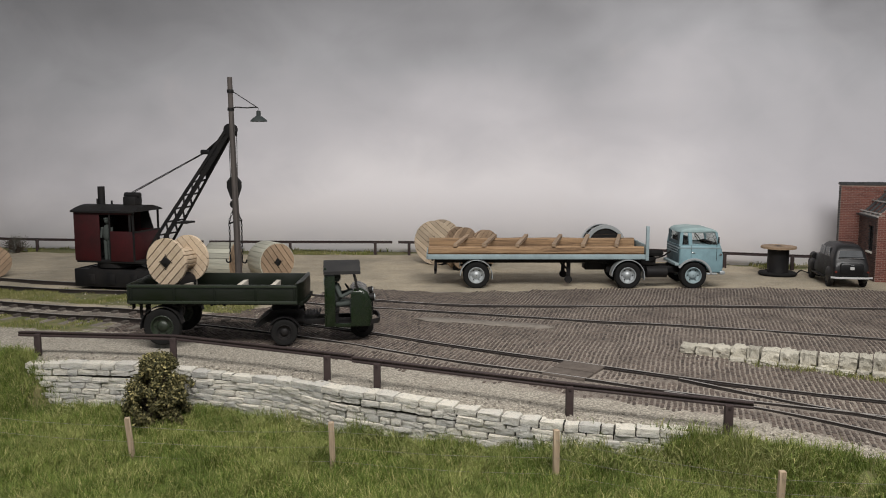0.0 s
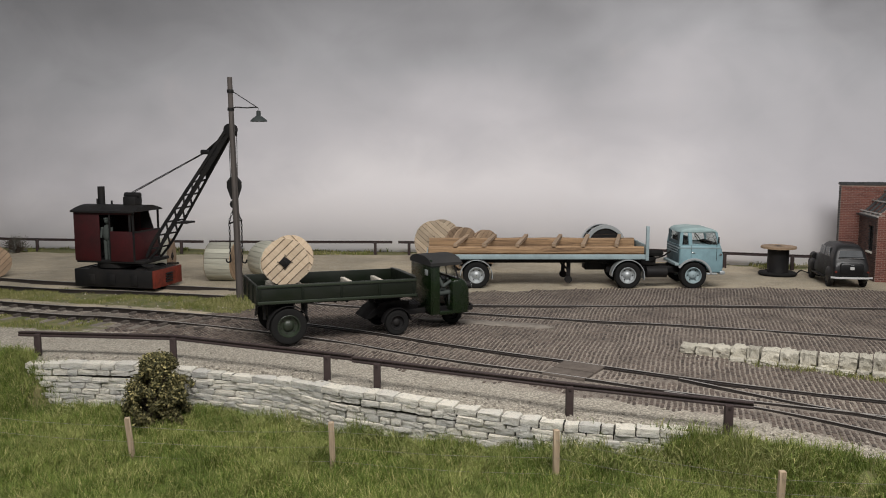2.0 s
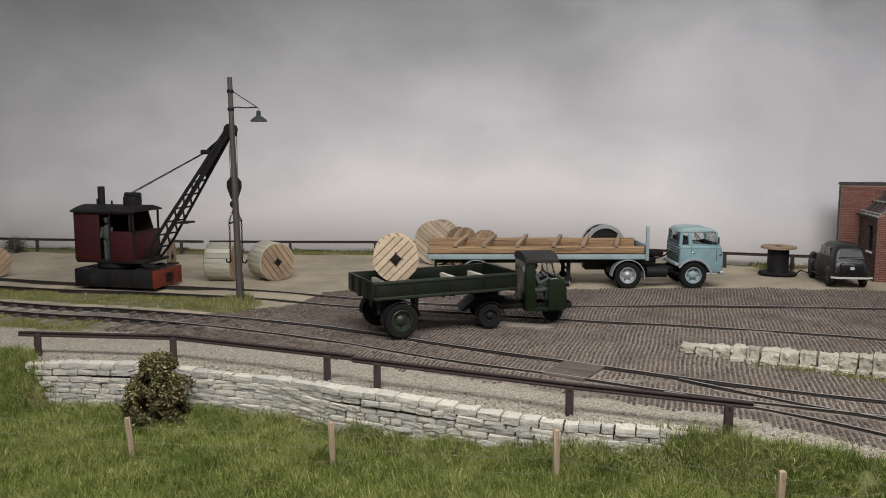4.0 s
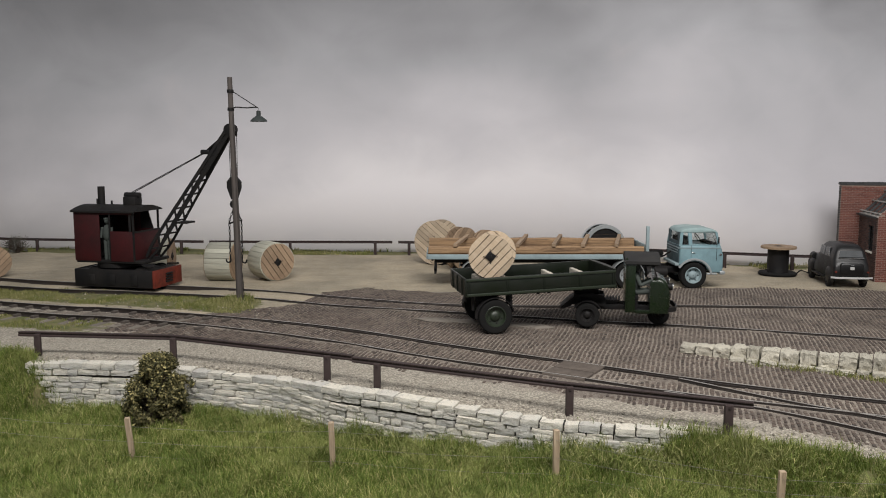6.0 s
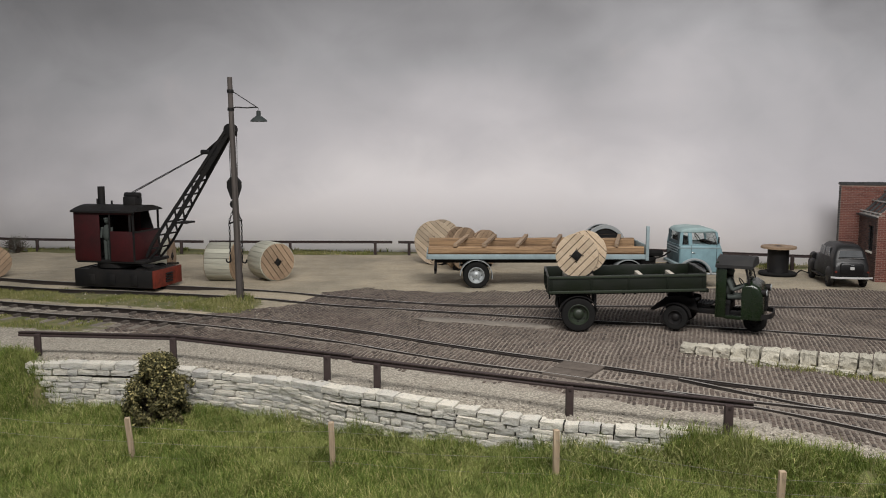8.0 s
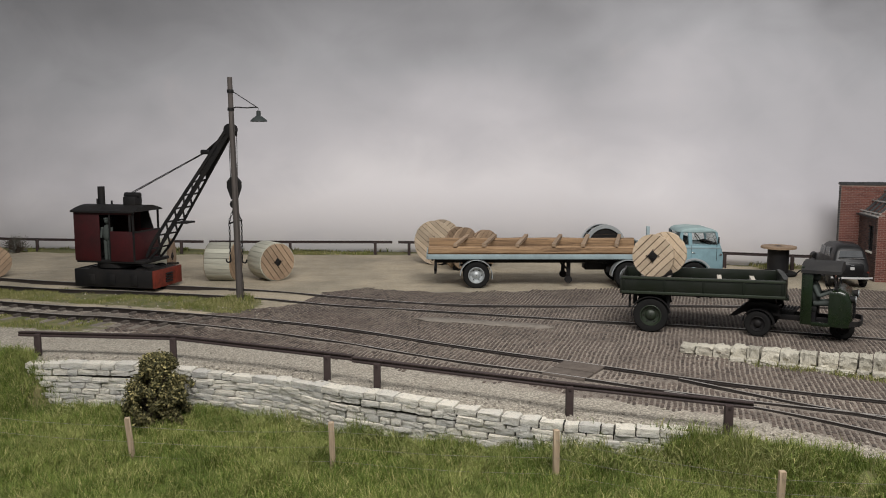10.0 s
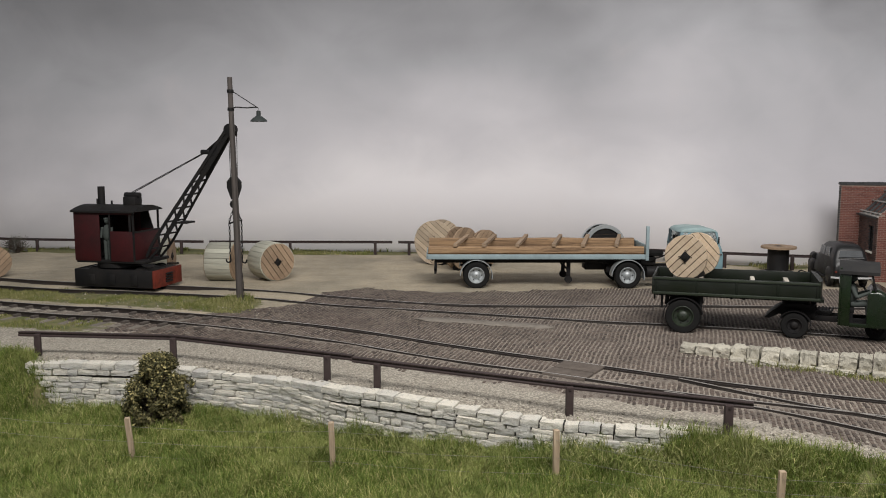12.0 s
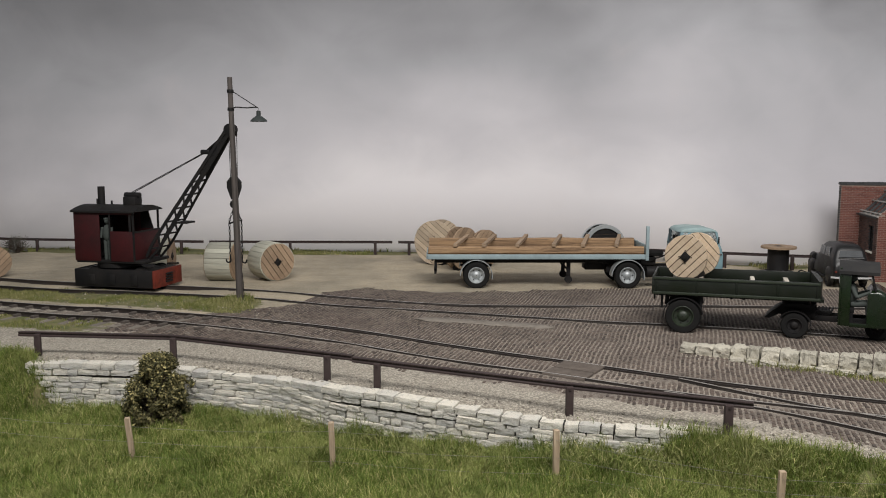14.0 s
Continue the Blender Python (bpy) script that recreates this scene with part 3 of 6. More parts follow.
def build_wall():
    t = thing("retaining_wall", at(0, 0), "pale grey dry stone retaining wall of rough courses", "stone wall", kind="structure")
    pts = curve_through([(x, y, 0) for x, y in WALL], 0.1)
    part("wall_core", sweep(bm_new(), pts, [(-0.3, -1.3), (0.13, -1.3), (0.13, -0.06), (-0.3, -0.06)]), MORTAR, t, "dark earth in the joints")
    dist = [0.0]
    for a, b in zip(pts, pts[1:]):
        dist.append(dist[-1] + (b - a).length)
    xs, ys = [p.x for p in pts], [p.y for p in pts]
    rng = random.Random(11)
    bank = [stone_mesh("stone", k, STONE, t) for k in range(12)]
    used = 0
    z = 0.02
    heights = [0.15, 0.13, 0.12, 0.13, 0.12, 0.12, 0.12, 0.13, 0.13, 0.13]
    for row, h in enumerate(heights):
        z -= h
        u = rng.uniform(-0.3, 0.0)
        while u < dist[-1] - 0.15:
            w = rng.uniform(0.22, 0.60)
            mid = u + w / 2
            if mid > 0.05 and mid < dist[-1]:
                x, y = np.interp(mid, dist, xs), np.interp(mid, dist, ys)
                x2, y2 = np.interp(mid + 0.1, dist, xs), np.interp(mid + 0.1, dist, ys)
                ang = math.degrees(math.atan2(y2 - y, x2 - x))
                lean = rng.uniform(-0.03, 0.03)
                drop = 0.05 * math.sin(mid * 0.9) * (row < 2)
                if z + h > field_z(x, y) - 0.05:
                    m = at(x, y + lean + 0.02 - 0.012 * row - 0.05 * (row == 0), z - 0.006 + drop, rng.uniform(-2, 2), rng.uniform(-1, 1), ang + rng.uniform(-2, 2))
                    size = (w - 0.026, 0.42 if row else 0.34, h * rng.uniform(0.86, 0.97))
                    if used < len(bank):
                        bank[used].matrix_basis = m @ Matrix.Diagonal((*size, 1))
                    else:
                        block(bank, rng.randrange(12), m, size)
                    used += 1
            u += w
    return t


build_wall()


MOSSY = limestone("mossy_limestone", (0.60, 0.56, 0.465), (0.33, 0.31, 0.255), (0.47, 0.43, 0.335))


def build_platform_edge():
    t = thing("platform_edge", at(0, 0), "low edge of squared pale stone blocks with rubble at its foot", "stone kerb", kind="structure")
    rng = random.Random(5)
    bank = [stone_mesh("stone", 30 + k, MOSSY, t, 0.13) for k in range(9)]
    a, b = Vector((5.66, 19.05, 0)), Vector((13.9, 14.34, 0))
    d = (b - a).normalized()
    ang = math.degrees(math.atan2(d.y, d.x))
    used, u = 0, 0.0
    while u < (b - a).length:
        w = rng.uniform(0.26, 0.42)
        p = a + d * (u + w / 2)
        top = 0.21 + 0.062 * u
        for kind in ((0, 1) if u > 1.0 else (0,)):
            if kind == 0:
                low = max(0.0, top - 0.34)
                m = at(p.x, p.y, low - 0.02, rng.uniform(-2, 2), rng.uniform(-2, 2), ang + rng.uniform(-3, 3))
                size = (w - 0.03, 0.42, (top - low) * rng.uniform(0.92, 1.12))
            else:
                m = at(p.x - 0.14, p.y - 0.2, -0.05, rng.uniform(-8, 8), rng.uniform(-5, 5), ang + rng.uniform(-12, 12))
                size = (w - 0.05, 0.3, max(0.14, top - 0.27))
            if used < len(bank):
                bank[used].matrix_basis = m @ Matrix.Diagonal((*size, 1))
            else:
                block(bank, rng.randrange(9), m, size)
            used += 1
        u += w
    return t


build_platform_edge()


# ---- fences of old rail ----
def build_fence(posts, ends, height, label, r=0.05):
    t = thing("rail_fence", at(0, 0), label, "fence", "low rail fences")
    path = [Vector((x, y, height)) for x, y in ends]
    part("top_rail", sweep(bm_new(), path, [(-0.05, -0.05), (0.05, -0.05), (0.05, -0.02), (0.03, 0.0), (0.03, 0.03), (0.055, 0.04), (0.055, 0.06), (-0.055, 0.06), (-0.055, 0.04), (-0.03, 0.03), (-0.03, 0.0), (-0.05, -0.02)]), FENCE, t)
    for x, y in posts:
        z = float(ground_z(x, y))
        bm = bm_new()
        box(bm, -r * 1.25, r * 1.25, -r, r, z - 0.1, height + 0.03, 0.012)
        rod(bm, (0, -r - 0.02, height - 0.005), (0, -r - 0.0, height - 0.005), 0.025, n=8)
        part("post", bm, FENCE, t, m=at(x, y - 0.09, 0, 0, 0, random.uniform(-8, 8)))
    return t


build_fence([(-9.41, 18.71), (-6.13, 18.3), (-2.41, 16.7)], [(-9.91, 18.77), (-6.13, 18.37), (-2.41, 16.79), (-1.87, 16.54)], 0.5, "low rusty brown rail fence along the gravel edge", 0.055)
build_fence([(-1.32, 16.08), (2.29, 14.48), (4.8, 13.42)], [(-1.85, 16.41), (-1.32, 16.17), (2.29, 14.53), (5.23, 13.37)], 0.5, "low rusty brown rail fence, its last post leaning", 0.055)
build_fence([(-33, 44.13), (-27.5, 43.01), (-20.32, 38.34), (-19.01, 38.22), (-15.84, 37.8), (-11.96, 37.29)], [(-40, 45.47), (-20.32, 38.34), (-10.96, 37.23)], 0.56, "low dark rail fence at the back of the yard")
build_fence([(-10.4, 37.23), (-6.96, 37.14), (-3.08, 37.07)], [(-10.68, 37.21), (-3.08, 37.07), (-2.31, 37.04)], 0.56, "low dark rail fence behind the cable drums")
build_fence([(-1.54, 37), (2.94, 36.29), (7.98, 34.37), (11.41, 32.99), (13.83, 32.23), (17.48, 31.32)], [(-2.03, 37.06), (2.94, 36.29), (7.98, 34.37), (13.83, 32.23), (18.56, 31.08)], 0.56, "low dark rail fence behind the parked lorry")


# ---- grass ----
def blades(name, x, y, z, length, width, mat, label, category, lean=0.5, seed=1):
    rng = np.random.default_rng(seed)
    k = len(x)
    a = rng.random(k) * 2 * np.pi
    b = rng.random(k) * 2 * np.pi
    out = length * lean * rng.random(k) ** 0.6
    dx, dy = np.cos(a) * width / 2, np.sin(a) * width / 2
    ox, oy = np.cos(b) * out, np.sin(b) * out
    v = np.zeros((k, 5, 3))
    for n, (sgn, hgt, o, w) in enumerate(((-1, -0.05, 0, 1), (1, -0.05, 0, 1), (1, 0.55, 0.35, 0.8), (-1, 0.55, 0.35, 0.8), (0, 1.0, 1.0, 0))):
        v[:, n, 0] = x + sgn * dx * w + ox * o
        v[:, n, 1] = y + sgn * dy * w + oy * o
        v[:, n, 2] = z + hgt * np.sqrt(np.maximum(length ** 2 - (out * o) ** 2, 0.0))
    base = np.arange(k)[:, None] * 5
    tris = np.concatenate([base + [0, 1, 2], base + [0, 2, 3], base + [3, 2, 4]])
    return tagged(raw_mesh(name, v.reshape(-1, 3), tris, mat), label, category, kind="stuff")


MEADOW = blade_material("meadow_blades", (0.07, 0.105, 0.018), (0.165, 0.215, 0.04), (0.46, 0.41, 0.18))
FOOTGRASS = blade_material("tall_pale_blades", (0.10, 0.135, 0.03), (0.23, 0.26, 0.075), (0.50, 0.45, 0.22))
DRYGRASS = blade_material("yard_grass_blades", (0.10, 0.125, 0.03), (0.20, 0.20, 0.06), (0.42, 0.36, 0.20))


def build_grass():
    rng = np.random.default_rng(21)
    n = 900000
    x, y = rng.uniform(-13, 10.5, n), rng.uniform(8.6, 20.2, n)
    near_view = np.abs(x) < 0.56 * y + 1.0
    keep = near_view & (turf_mask(x, y) > rng.random(n)) & (y < edge_y(x) - 0.16 - 0.1 * np.clip((x - 3.9) / 0.6, 0, 1) + 0.15 * rng.random(n))
    bare = bumps(x, y, 1.7, 5.0) + 0.6 * bumps(x, y, 4.3, 1.0)
    keep &= bare > -1.75 + 0.5 * rng.random(n)
    x, y = x[keep], y[keep]
    clump = 1 + 0.28 * bumps(x, y, 2.9, 3.0)
    right = np.clip((x - 3.2) / 1.5, 0, 1) * np.clip(1.2 - (edge_y(x) - y) / 1.6, 0, 1)
    length = (0.13 + 0.21 * rng.random(len(x))) * np.clip(clump, 0.4, 1.9) * (1 + 0.15 * right)
    blades("meadow_grass", x, y, ground_z(x, y), length, 0.007 + 0.009 * rng.random(len(x)), MEADOW, "long green meadow grass with straw-coloured blades", "grass", 1.0, 2)
    tufts = rng.uniform(-12.5, 9.5, 260), rng.uniform(10, 19, 260)
    k = 60
    tx = np.repeat(tufts[0], k) + rng.normal(0, 0.07, 260 * k)
    ty = np.repeat(tufts[1], k) + rng.normal(0, 0.07, 260 * k)
    ok = (ty < edge_y(tx) - 0.15)
    tx, ty = tx[ok], ty[ok]
    blades("grass_tufts", tx, ty, ground_z(tx, ty), 0.2 + 0.22 * rng.random(len(tx)), np.full(len(tx), 0.014), MEADOW, "taller tufts of green and straw-coloured grass", "grass", 0.9, 5)
    m, k = 210, 75
    cx = np.concatenate([rng.uniform(-8.6, 4.2, 150), rng.uniform(4.0, 8.5, 60)])
    cy = edge_y(cx) - 0.32 - 0.55 * rng.random(m) ** 2 - 0.12 * (cx > 4)
    big = np.repeat(0.6 + 0.7 * rng.random(m) ** 2, k)
    tx, ty = np.repeat(cx, k) + rng.normal(0, 0.06, m * k), np.repeat(cy, k) + rng.normal(0, 0.05, m * k)
    blades("foot_grass", tx, ty, ground_z(tx, ty), (0.22 + 0.26 * rng.random(m * k)) * big, 0.008 + 0.008 * rng.random(m * k), FOOTGRASS, "tall pale tufts of grass along the foot of the wall", "grass", 0.95, 14)
    n = 260000
    x, y = rng.uniform(-22, -4.5, n), rng.uniform(19.5, 33, n)
    patch = turf_mask(x, y) * (0.75 + 0.5 * bumps(x, y, 1.4, 4.0))
    keep = (patch > 0.38 + 0.5 * rng.random(n)) & (y < 29.3 + 0.2 * (-16 - x)) & (y > edge_y(x) + 0.4)
    x, y = x[keep], y[keep]
    pole = np.exp(-((x + 6.2) ** 2 + (y - 25.5) ** 2) / 0.8)
    blades("siding_grass", x, y, ground_z(x, y), (0.04 + 0.065 * rng.random(len(x))) * (1 + 2.2 * pole), np.full(len(x), 0.016), DRYGRASS, "short patchy yellow-green grass between the sidings", "grass", 0.7, 8)
    u = rng.random(5200)
    x = 6.6 + 6.6 * u + rng.normal(0, 0.12, 5200)
    y = 18.1 - 3.75 * u + rng.normal(0, 0.14, 5200)
    ok = bumps(x, y, 2.4, 0.4) > -0.5 + rng.random(5200)
    blades("kerb_grass", x[ok], y[ok], ground_z(x[ok], y[ok]), 0.05 + 0.1 * rng.random(ok.sum()), np.full(ok.sum(), 0.014), DRYGRASS, "short weeds along the foot of the stone edge", "grass", 0.8, 12)
    n = 60000
    x = rng.uniform(-30, 19, n)
    y = back_y(x) - 0.5 + 2.4 * rng.random(n)
    keep = bumps(x, y, 0.8, 1.5) > 0.9 * rng.random(n)
    x, y = x[keep], y[keep]
    blades("boundary_grass", x, y, ground_z(x, y), 0.06 + 0.13 * rng.random(len(x)) * (1 + 0.8 * bumps(x, y, 1.2, 0.3)).clip(0.2), np.full(len(x), 0.035), DRYGRASS, "rough grass along the boundary fence", "grass", 0.7, 9)


build_grass()


def build_pebbles():
    """Loose chippings along the gravel edge, the wall top and the sidings."""
    rng = np.random.default_rng(31)
    x = np.concatenate([rng.uniform(-10, 7, 2600), rng.uniform(-18, -5, 900), rng.uniform(5.5, 12, 260)])
    y = np.concatenate([edge_y(x[:2600]) + 0.05 + np.abs(rng.normal(0, 0.35, 2600)), np.interp(x[2600:3500], [-18, -12, -5], [27.6, 26.2, 23.2]) + rng.normal(0, 0.7, 900), np.interp(x[3500:], [5.5, 12], [18.75, 15.1]) - np.abs(rng.normal(0, 0.15, 260))])
    r = 0.010 + 0.028 * rng.random(len(x)) ** 4
    k = len(x)
    shape = np.array([(1, 0, 0), (0.2, 1, 0.1), (-1, 0.2, 0), (-0.1, -1, 0), (0, 0, 0.8), (0.1, 0, -0.6)])
    turn = rng.random(k) * 6.28
    v = shape[None] * r[:, None, None] * (0.7 + 0.6 * rng.random((k, 6, 1)))
    c, s = np.cos(turn)[:, None], np.sin(turn)[:, None]
    vx, vy = v[:, :, 0] * c - v[:, :, 1] * s, v[:, :, 0] * s + v[:, :, 1] * c
    base = np.maximum(ground_z(x, y), -0.02)
    v = np.stack([vx + x[:, None], vy + y[:, None], v[:, :, 2] + base[:, None] + r[:, None] * 0.4], -1)
    f = np.array([(0, 1, 4), (1, 2, 4), (2, 3, 4), (3, 0, 4), (1, 0, 5), (2, 1, 5), (3, 2, 5), (0, 3, 5)])
    n = Nodes("loose_chippings", 0.9)
    n.colour(n.ramp(n.chance(True), (0.0, (0.14, 0.12, 0.1)), (0.5, (0.30, 0.27, 0.22)), (1.0, (0.47, 0.43, 0.36))))
    ob = raw_mesh("chippings", v.reshape(-1, 3), (np.arange(k)[:, None, None] * 6 + f[None]).reshape(-1, 3), n.mat)
    return tagged(ob, "loose pale stone chippings along the gravel edges", "chippings", kind="stuff")


build_pebbles()


# ---- cable drums ----
def strip_of_disc(r, a, b, n=7):
    """Outline of the part of a disc that lies between two chords."""
    a, b = max(a, -r * 0.999), min(b, r * 0.999)
    us = [a + (b - a) * i / n for i in range(n + 1)]
    return [(u, math.sqrt(r * r - u * u)) for u in us] + [(u, -math.sqrt(r * r - u * u)) for u in reversed(us)]


# Dark colour that stands for shade in the gaps between drum boards.
REELGAP = timber("painted_gap_shade", (0.12, 0.085, 0.055), (0.06, 0.04, 0.028), (0.7, 8, 8))
REELOLD2 = timber("grey_gold_reel_boards", (0.58, 0.48, 0.36), (0.40, 0.31, 0.22), (0.7, 8, 8))


def cable_drum(m, r, length, label, wood, lagged=False, boards=7, slant=45, hub=0.42, rim=None, group="cable drums"):
    """A wooden drum lying with its axle along its own Y axis, origin at its lowest point."""
    t = thing("cable_drum", m, label, "cable drum", group)
    th = 0.07
    for side in (-1, 1):
        w = 2 * r / boards
        for k in range(boards):
            a = -r + k * w
            bm = prism(bm_new(), strip_of_disc(r, a + 0.012, a + w - 0.012), -th / 2, th / 2, "Y")
            part("board", bm, wood, t, m=at(0, side * (length / 2 - th / 2), r, 0, slant * (1 if side < 0 else -1), 0), smooth=30)
        # Added disc, dark so that the gaps between the boards look shaded.
        part("backing_disc", turned(bm_new(), [(r * 0.985, -0.014), (r * 0.985, 0.014)], n=40), REELGAP, t, "added dark disc painting the shade in the board gaps", m=at(0, side * (length / 2 - th / 2), r))
        bm = bm_new()
        box(bm, -0.11, 0.11, -0.025, 0.025, -0.11, 0.11, 0.012)
        rod(bm, (0, -0.05, 0), (0, 0.05, 0), 0.045, n=12)
        part("hub_plate", bm, IRON, t, "black iron hub plate", m=at(0, side * (length / 2 + 0.01), r, 0, 40, 0))
        for k in range(4):
            ang = radians(45 + 90 * k + slant)
            q = at(0.3 * r * math.cos(ang), side * (length / 2 + 0.004), r + 0.3 * r * math.sin(ang))
            part("bolt", rod(bm_new(), (0, -0.012, 0), (0, 0.012, 0), 0.018, n=6), IRON, t, m=q)
        if rim:
            part("steel_rim", turned(bm_new(), [(r + 0.02, -0.07), (r + 0.03, 0.0), (r + 0.02, 0.07), (r - 0.12, 0.07), (r - 0.12, -0.07), (r + 0.02, -0.07)], n=40, caps=False), rim, t, "grey steel rim", m=at(0, side * (length / 2), r))
    if lagged:
        n = 22
        w = 2 * math.pi * (r + 0.02) / n
        first = None
        for k in range(n):
            ang = 360 * k / n
            q = at(0, 0, r) @ Matrix.Rotation(radians(ang), 4, "Y") @ at(0, 0, r + 0.012)
            if first is None:
                first = part("lagging_board", box(bm_new(), -w / 2 + 0.004, w / 2 - 0.004, -length / 2 + 0.03, length / 2 - 0.03, -0.02, 0.02, 0.008), LAG, t, "green-grey lagging board", m=q)
            else:
                again(first, q)
    else:
        core = hub * r
        n = 14
        w = 2 * math.pi * core / n
        first = None
        for k in range(n):
            q = at(0, 0, r) @ Matrix.Rotation(radians(360 * k / n), 4, "Y") @ at(0, 0, core)
            if first is None:
                first = part("core_stave", box(bm_new(), -w / 2 + 0.006, w / 2 - 0.006, -length / 2 + th, length / 2 - th, -0.03, 0.02, 0.008), wood, t, m=q)
            else:
                again(first, q)
        part("core", turned(bm_new(), [(core - 0.02, -length / 2 + th), (core - 0.02, length / 2 - th)]), IRON, t, "dark hollow core")
    return t


cable_drum(at(-8.05, 29.75, 0.02, 0, 0, 84), 0.67, 1.0, "cable drum lagged with pale green-grey boards, standing in the yard", REELOLD, True, slant=-35)
cable_drum(at(-6.35, 29.95, 0.02, 0, 0, 40), 0.67, 1.05, "lagged cable drum with a weathered brown board end", REELOLD, True, slant=-35)
cable_drum(at(-10.95, 31.3, 0.02, 0, 0, 94), 0.66, 1.0, "lagged cable drum standing behind the rail crane", REELOLD, True)
cable_drum(at(-16.9, 30.5, 0.02, 0, 0, 35), 0.58, 0.8, "bare wooden cable drum beside the siding", REELOLD)
cable_drum(at(-0.2, 34.0, 0.02, 0, 0, -25), 0.91, 0.8, "large bare wooden cable drum behind the parked lorry", REELOLD2, boards=10, slant=-52)
cable_drum(at(0.72, 32.4, 0.02, 0, 0, 48), 0.84, 0.45, "large brown wooden cable drum behind the parked lorry", REELOLD, boards=8)
cable_drum(at(1.68, 32.9, 0.02, 0, 0, 44), 0.76, 0.22, "brown wooden cable drum behind the load of timber", REELOLD, boards=8)
cable_drum(at(6.55, 33.4, 0.02, 0, 0, 8), 0.84, 0.5, "dark cable drum with grey steel rims", IRON, boards=9, slant=88, rim=ALLOY)


def cable_spool():
    t = thing("cable_spool", at(12.75, 30.9, 0.0, 0, 0, 20), "empty spool on end with a pale wooden top and dark core", "cable spool")
    r = 0.64
    w = 2 * r / 7
    for k in range(7):
        a = -r + k * w
        part("board", prism(bm_new(), strip_of_disc(r, a + 0.004, a + w - 0.004), 1.04, 1.12, "Z"), REELOLD, t, smooth=30)
    bm = bm_new()
    turned(bm, [(0.40, 0.08), (0.385, 0.14), (0.385, 0.98), (0.40, 1.035)], Matrix.Rotation(radians(90), 4, "X"), 24)
    part("core", bm, IRON, t, "black steel core")
    part("bottom_disc", turned(bm_new(), [(0.58, 0.0), (0.6, 0.02), (0.6, 0.06), (0.58, 0.08)], Matrix.Rotation(radians(90), 4, "X"), 32), IRON, t, "dark bottom disc")
    part("hub_plate", box(bm_new(), -0.1, 0.1, -0.1, 0.1, 1.12, 1.135, 0.005), IRON, t)
    part("foot_ring", turned(bm_new(), [(0.60, 0.02), (0.68, 0.03), (0.71, 0.09), (0.66, 0.14), (0.60, 0.13)], Matrix.Rotation(radians(90), 4, "X"), 32), RUBBER, t, "black cable coiled round the foot")
    part("cable_end", sweep(bm_new(), curve_through([(0.45, -0.5, 0.12), (0.75, -0.42, 0.2), (1.0, -0.6, 0.1), (1.3, -0.9, 0.03)], 0.08), [(0.025 * math.cos(a), 0.025 * math.sin(a)) for a in (0, 1.05, 2.1, 3.14, 4.19, 5.24)]), RUBBER, t, "loose black cable end")
    return t


cable_spool()


# ---- wheels ----
def wheel(name, t, r, width, m, tyre=RUBBER, rim=ALLOY, rim_label=""):
    """A road wheel about its own Y axis, outer face towards -Y: tyre with rim under it."""
    ty = part(name, turned(bm_new(), [(r * 0.62, -width * 0.42), (r * 0.8, -width * 0.5), (r * 0.94, -width * 0.46), (r, -width * 0.3), (r, width * 0.3), (r * 0.94, width * 0.46), (r * 0.62, width * 0.42), (r * 0.62, -width * 0.42)], n=32, caps=False), tyre, t, "dusty black tyre", m=m)
    part("rim", turned(bm_new(), [(r * 0.63, -width * 0.40), (r * 0.60, -width * 0.46), (r * 0.56, -width * 0.45), (r * 0.5, -width * 0.12), (r * 0.32, -width * 0.06), (r * 0.28, -width * 0.2), (r * 0.15, -width * 0.34), (r * 0.02, -width * 0.36)], n=28, caps=False), rim, ty, rim_label)
    for k in range(6):
        a = radians(60 * k)
        part("wheel_nut", rod(bm_new(), (0.4 * r * math.cos(a), -width * 0.17, 0.4 * r * math.sin(a)), (0.4 * r * math.cos(a), -width * 0.05, 0.4 * r * math.sin(a)), r * 0.045, n=6), IRON, ty)
    return ty


def arch(r, width, a0, a1, th=0.03, n=14):
    """A bent mudguard strip about the Y axis."""
    bm = bm_new()
    rows = []
    for i in range(n + 1):
        a = radians(a0 + (a1 - a0) * i / n)
        c, s = math.cos(a), math.sin(a)
        rows.append([bm.verts.new((q * c, y, q * s)) for q, y in ((r, -width / 2), (r, width / 2), (r + th, width / 2), (r + th, -width / 2))])
    for a, b in zip(rows, rows[1:]):
        for j in range(4):
            bm.faces.new((a[j], a[(j + 1) % 4], b[(j + 1) % 4], b[j]))
    bm.faces.new(rows[0])
    bm.faces.new(rows[-1][::-1])
    return bm


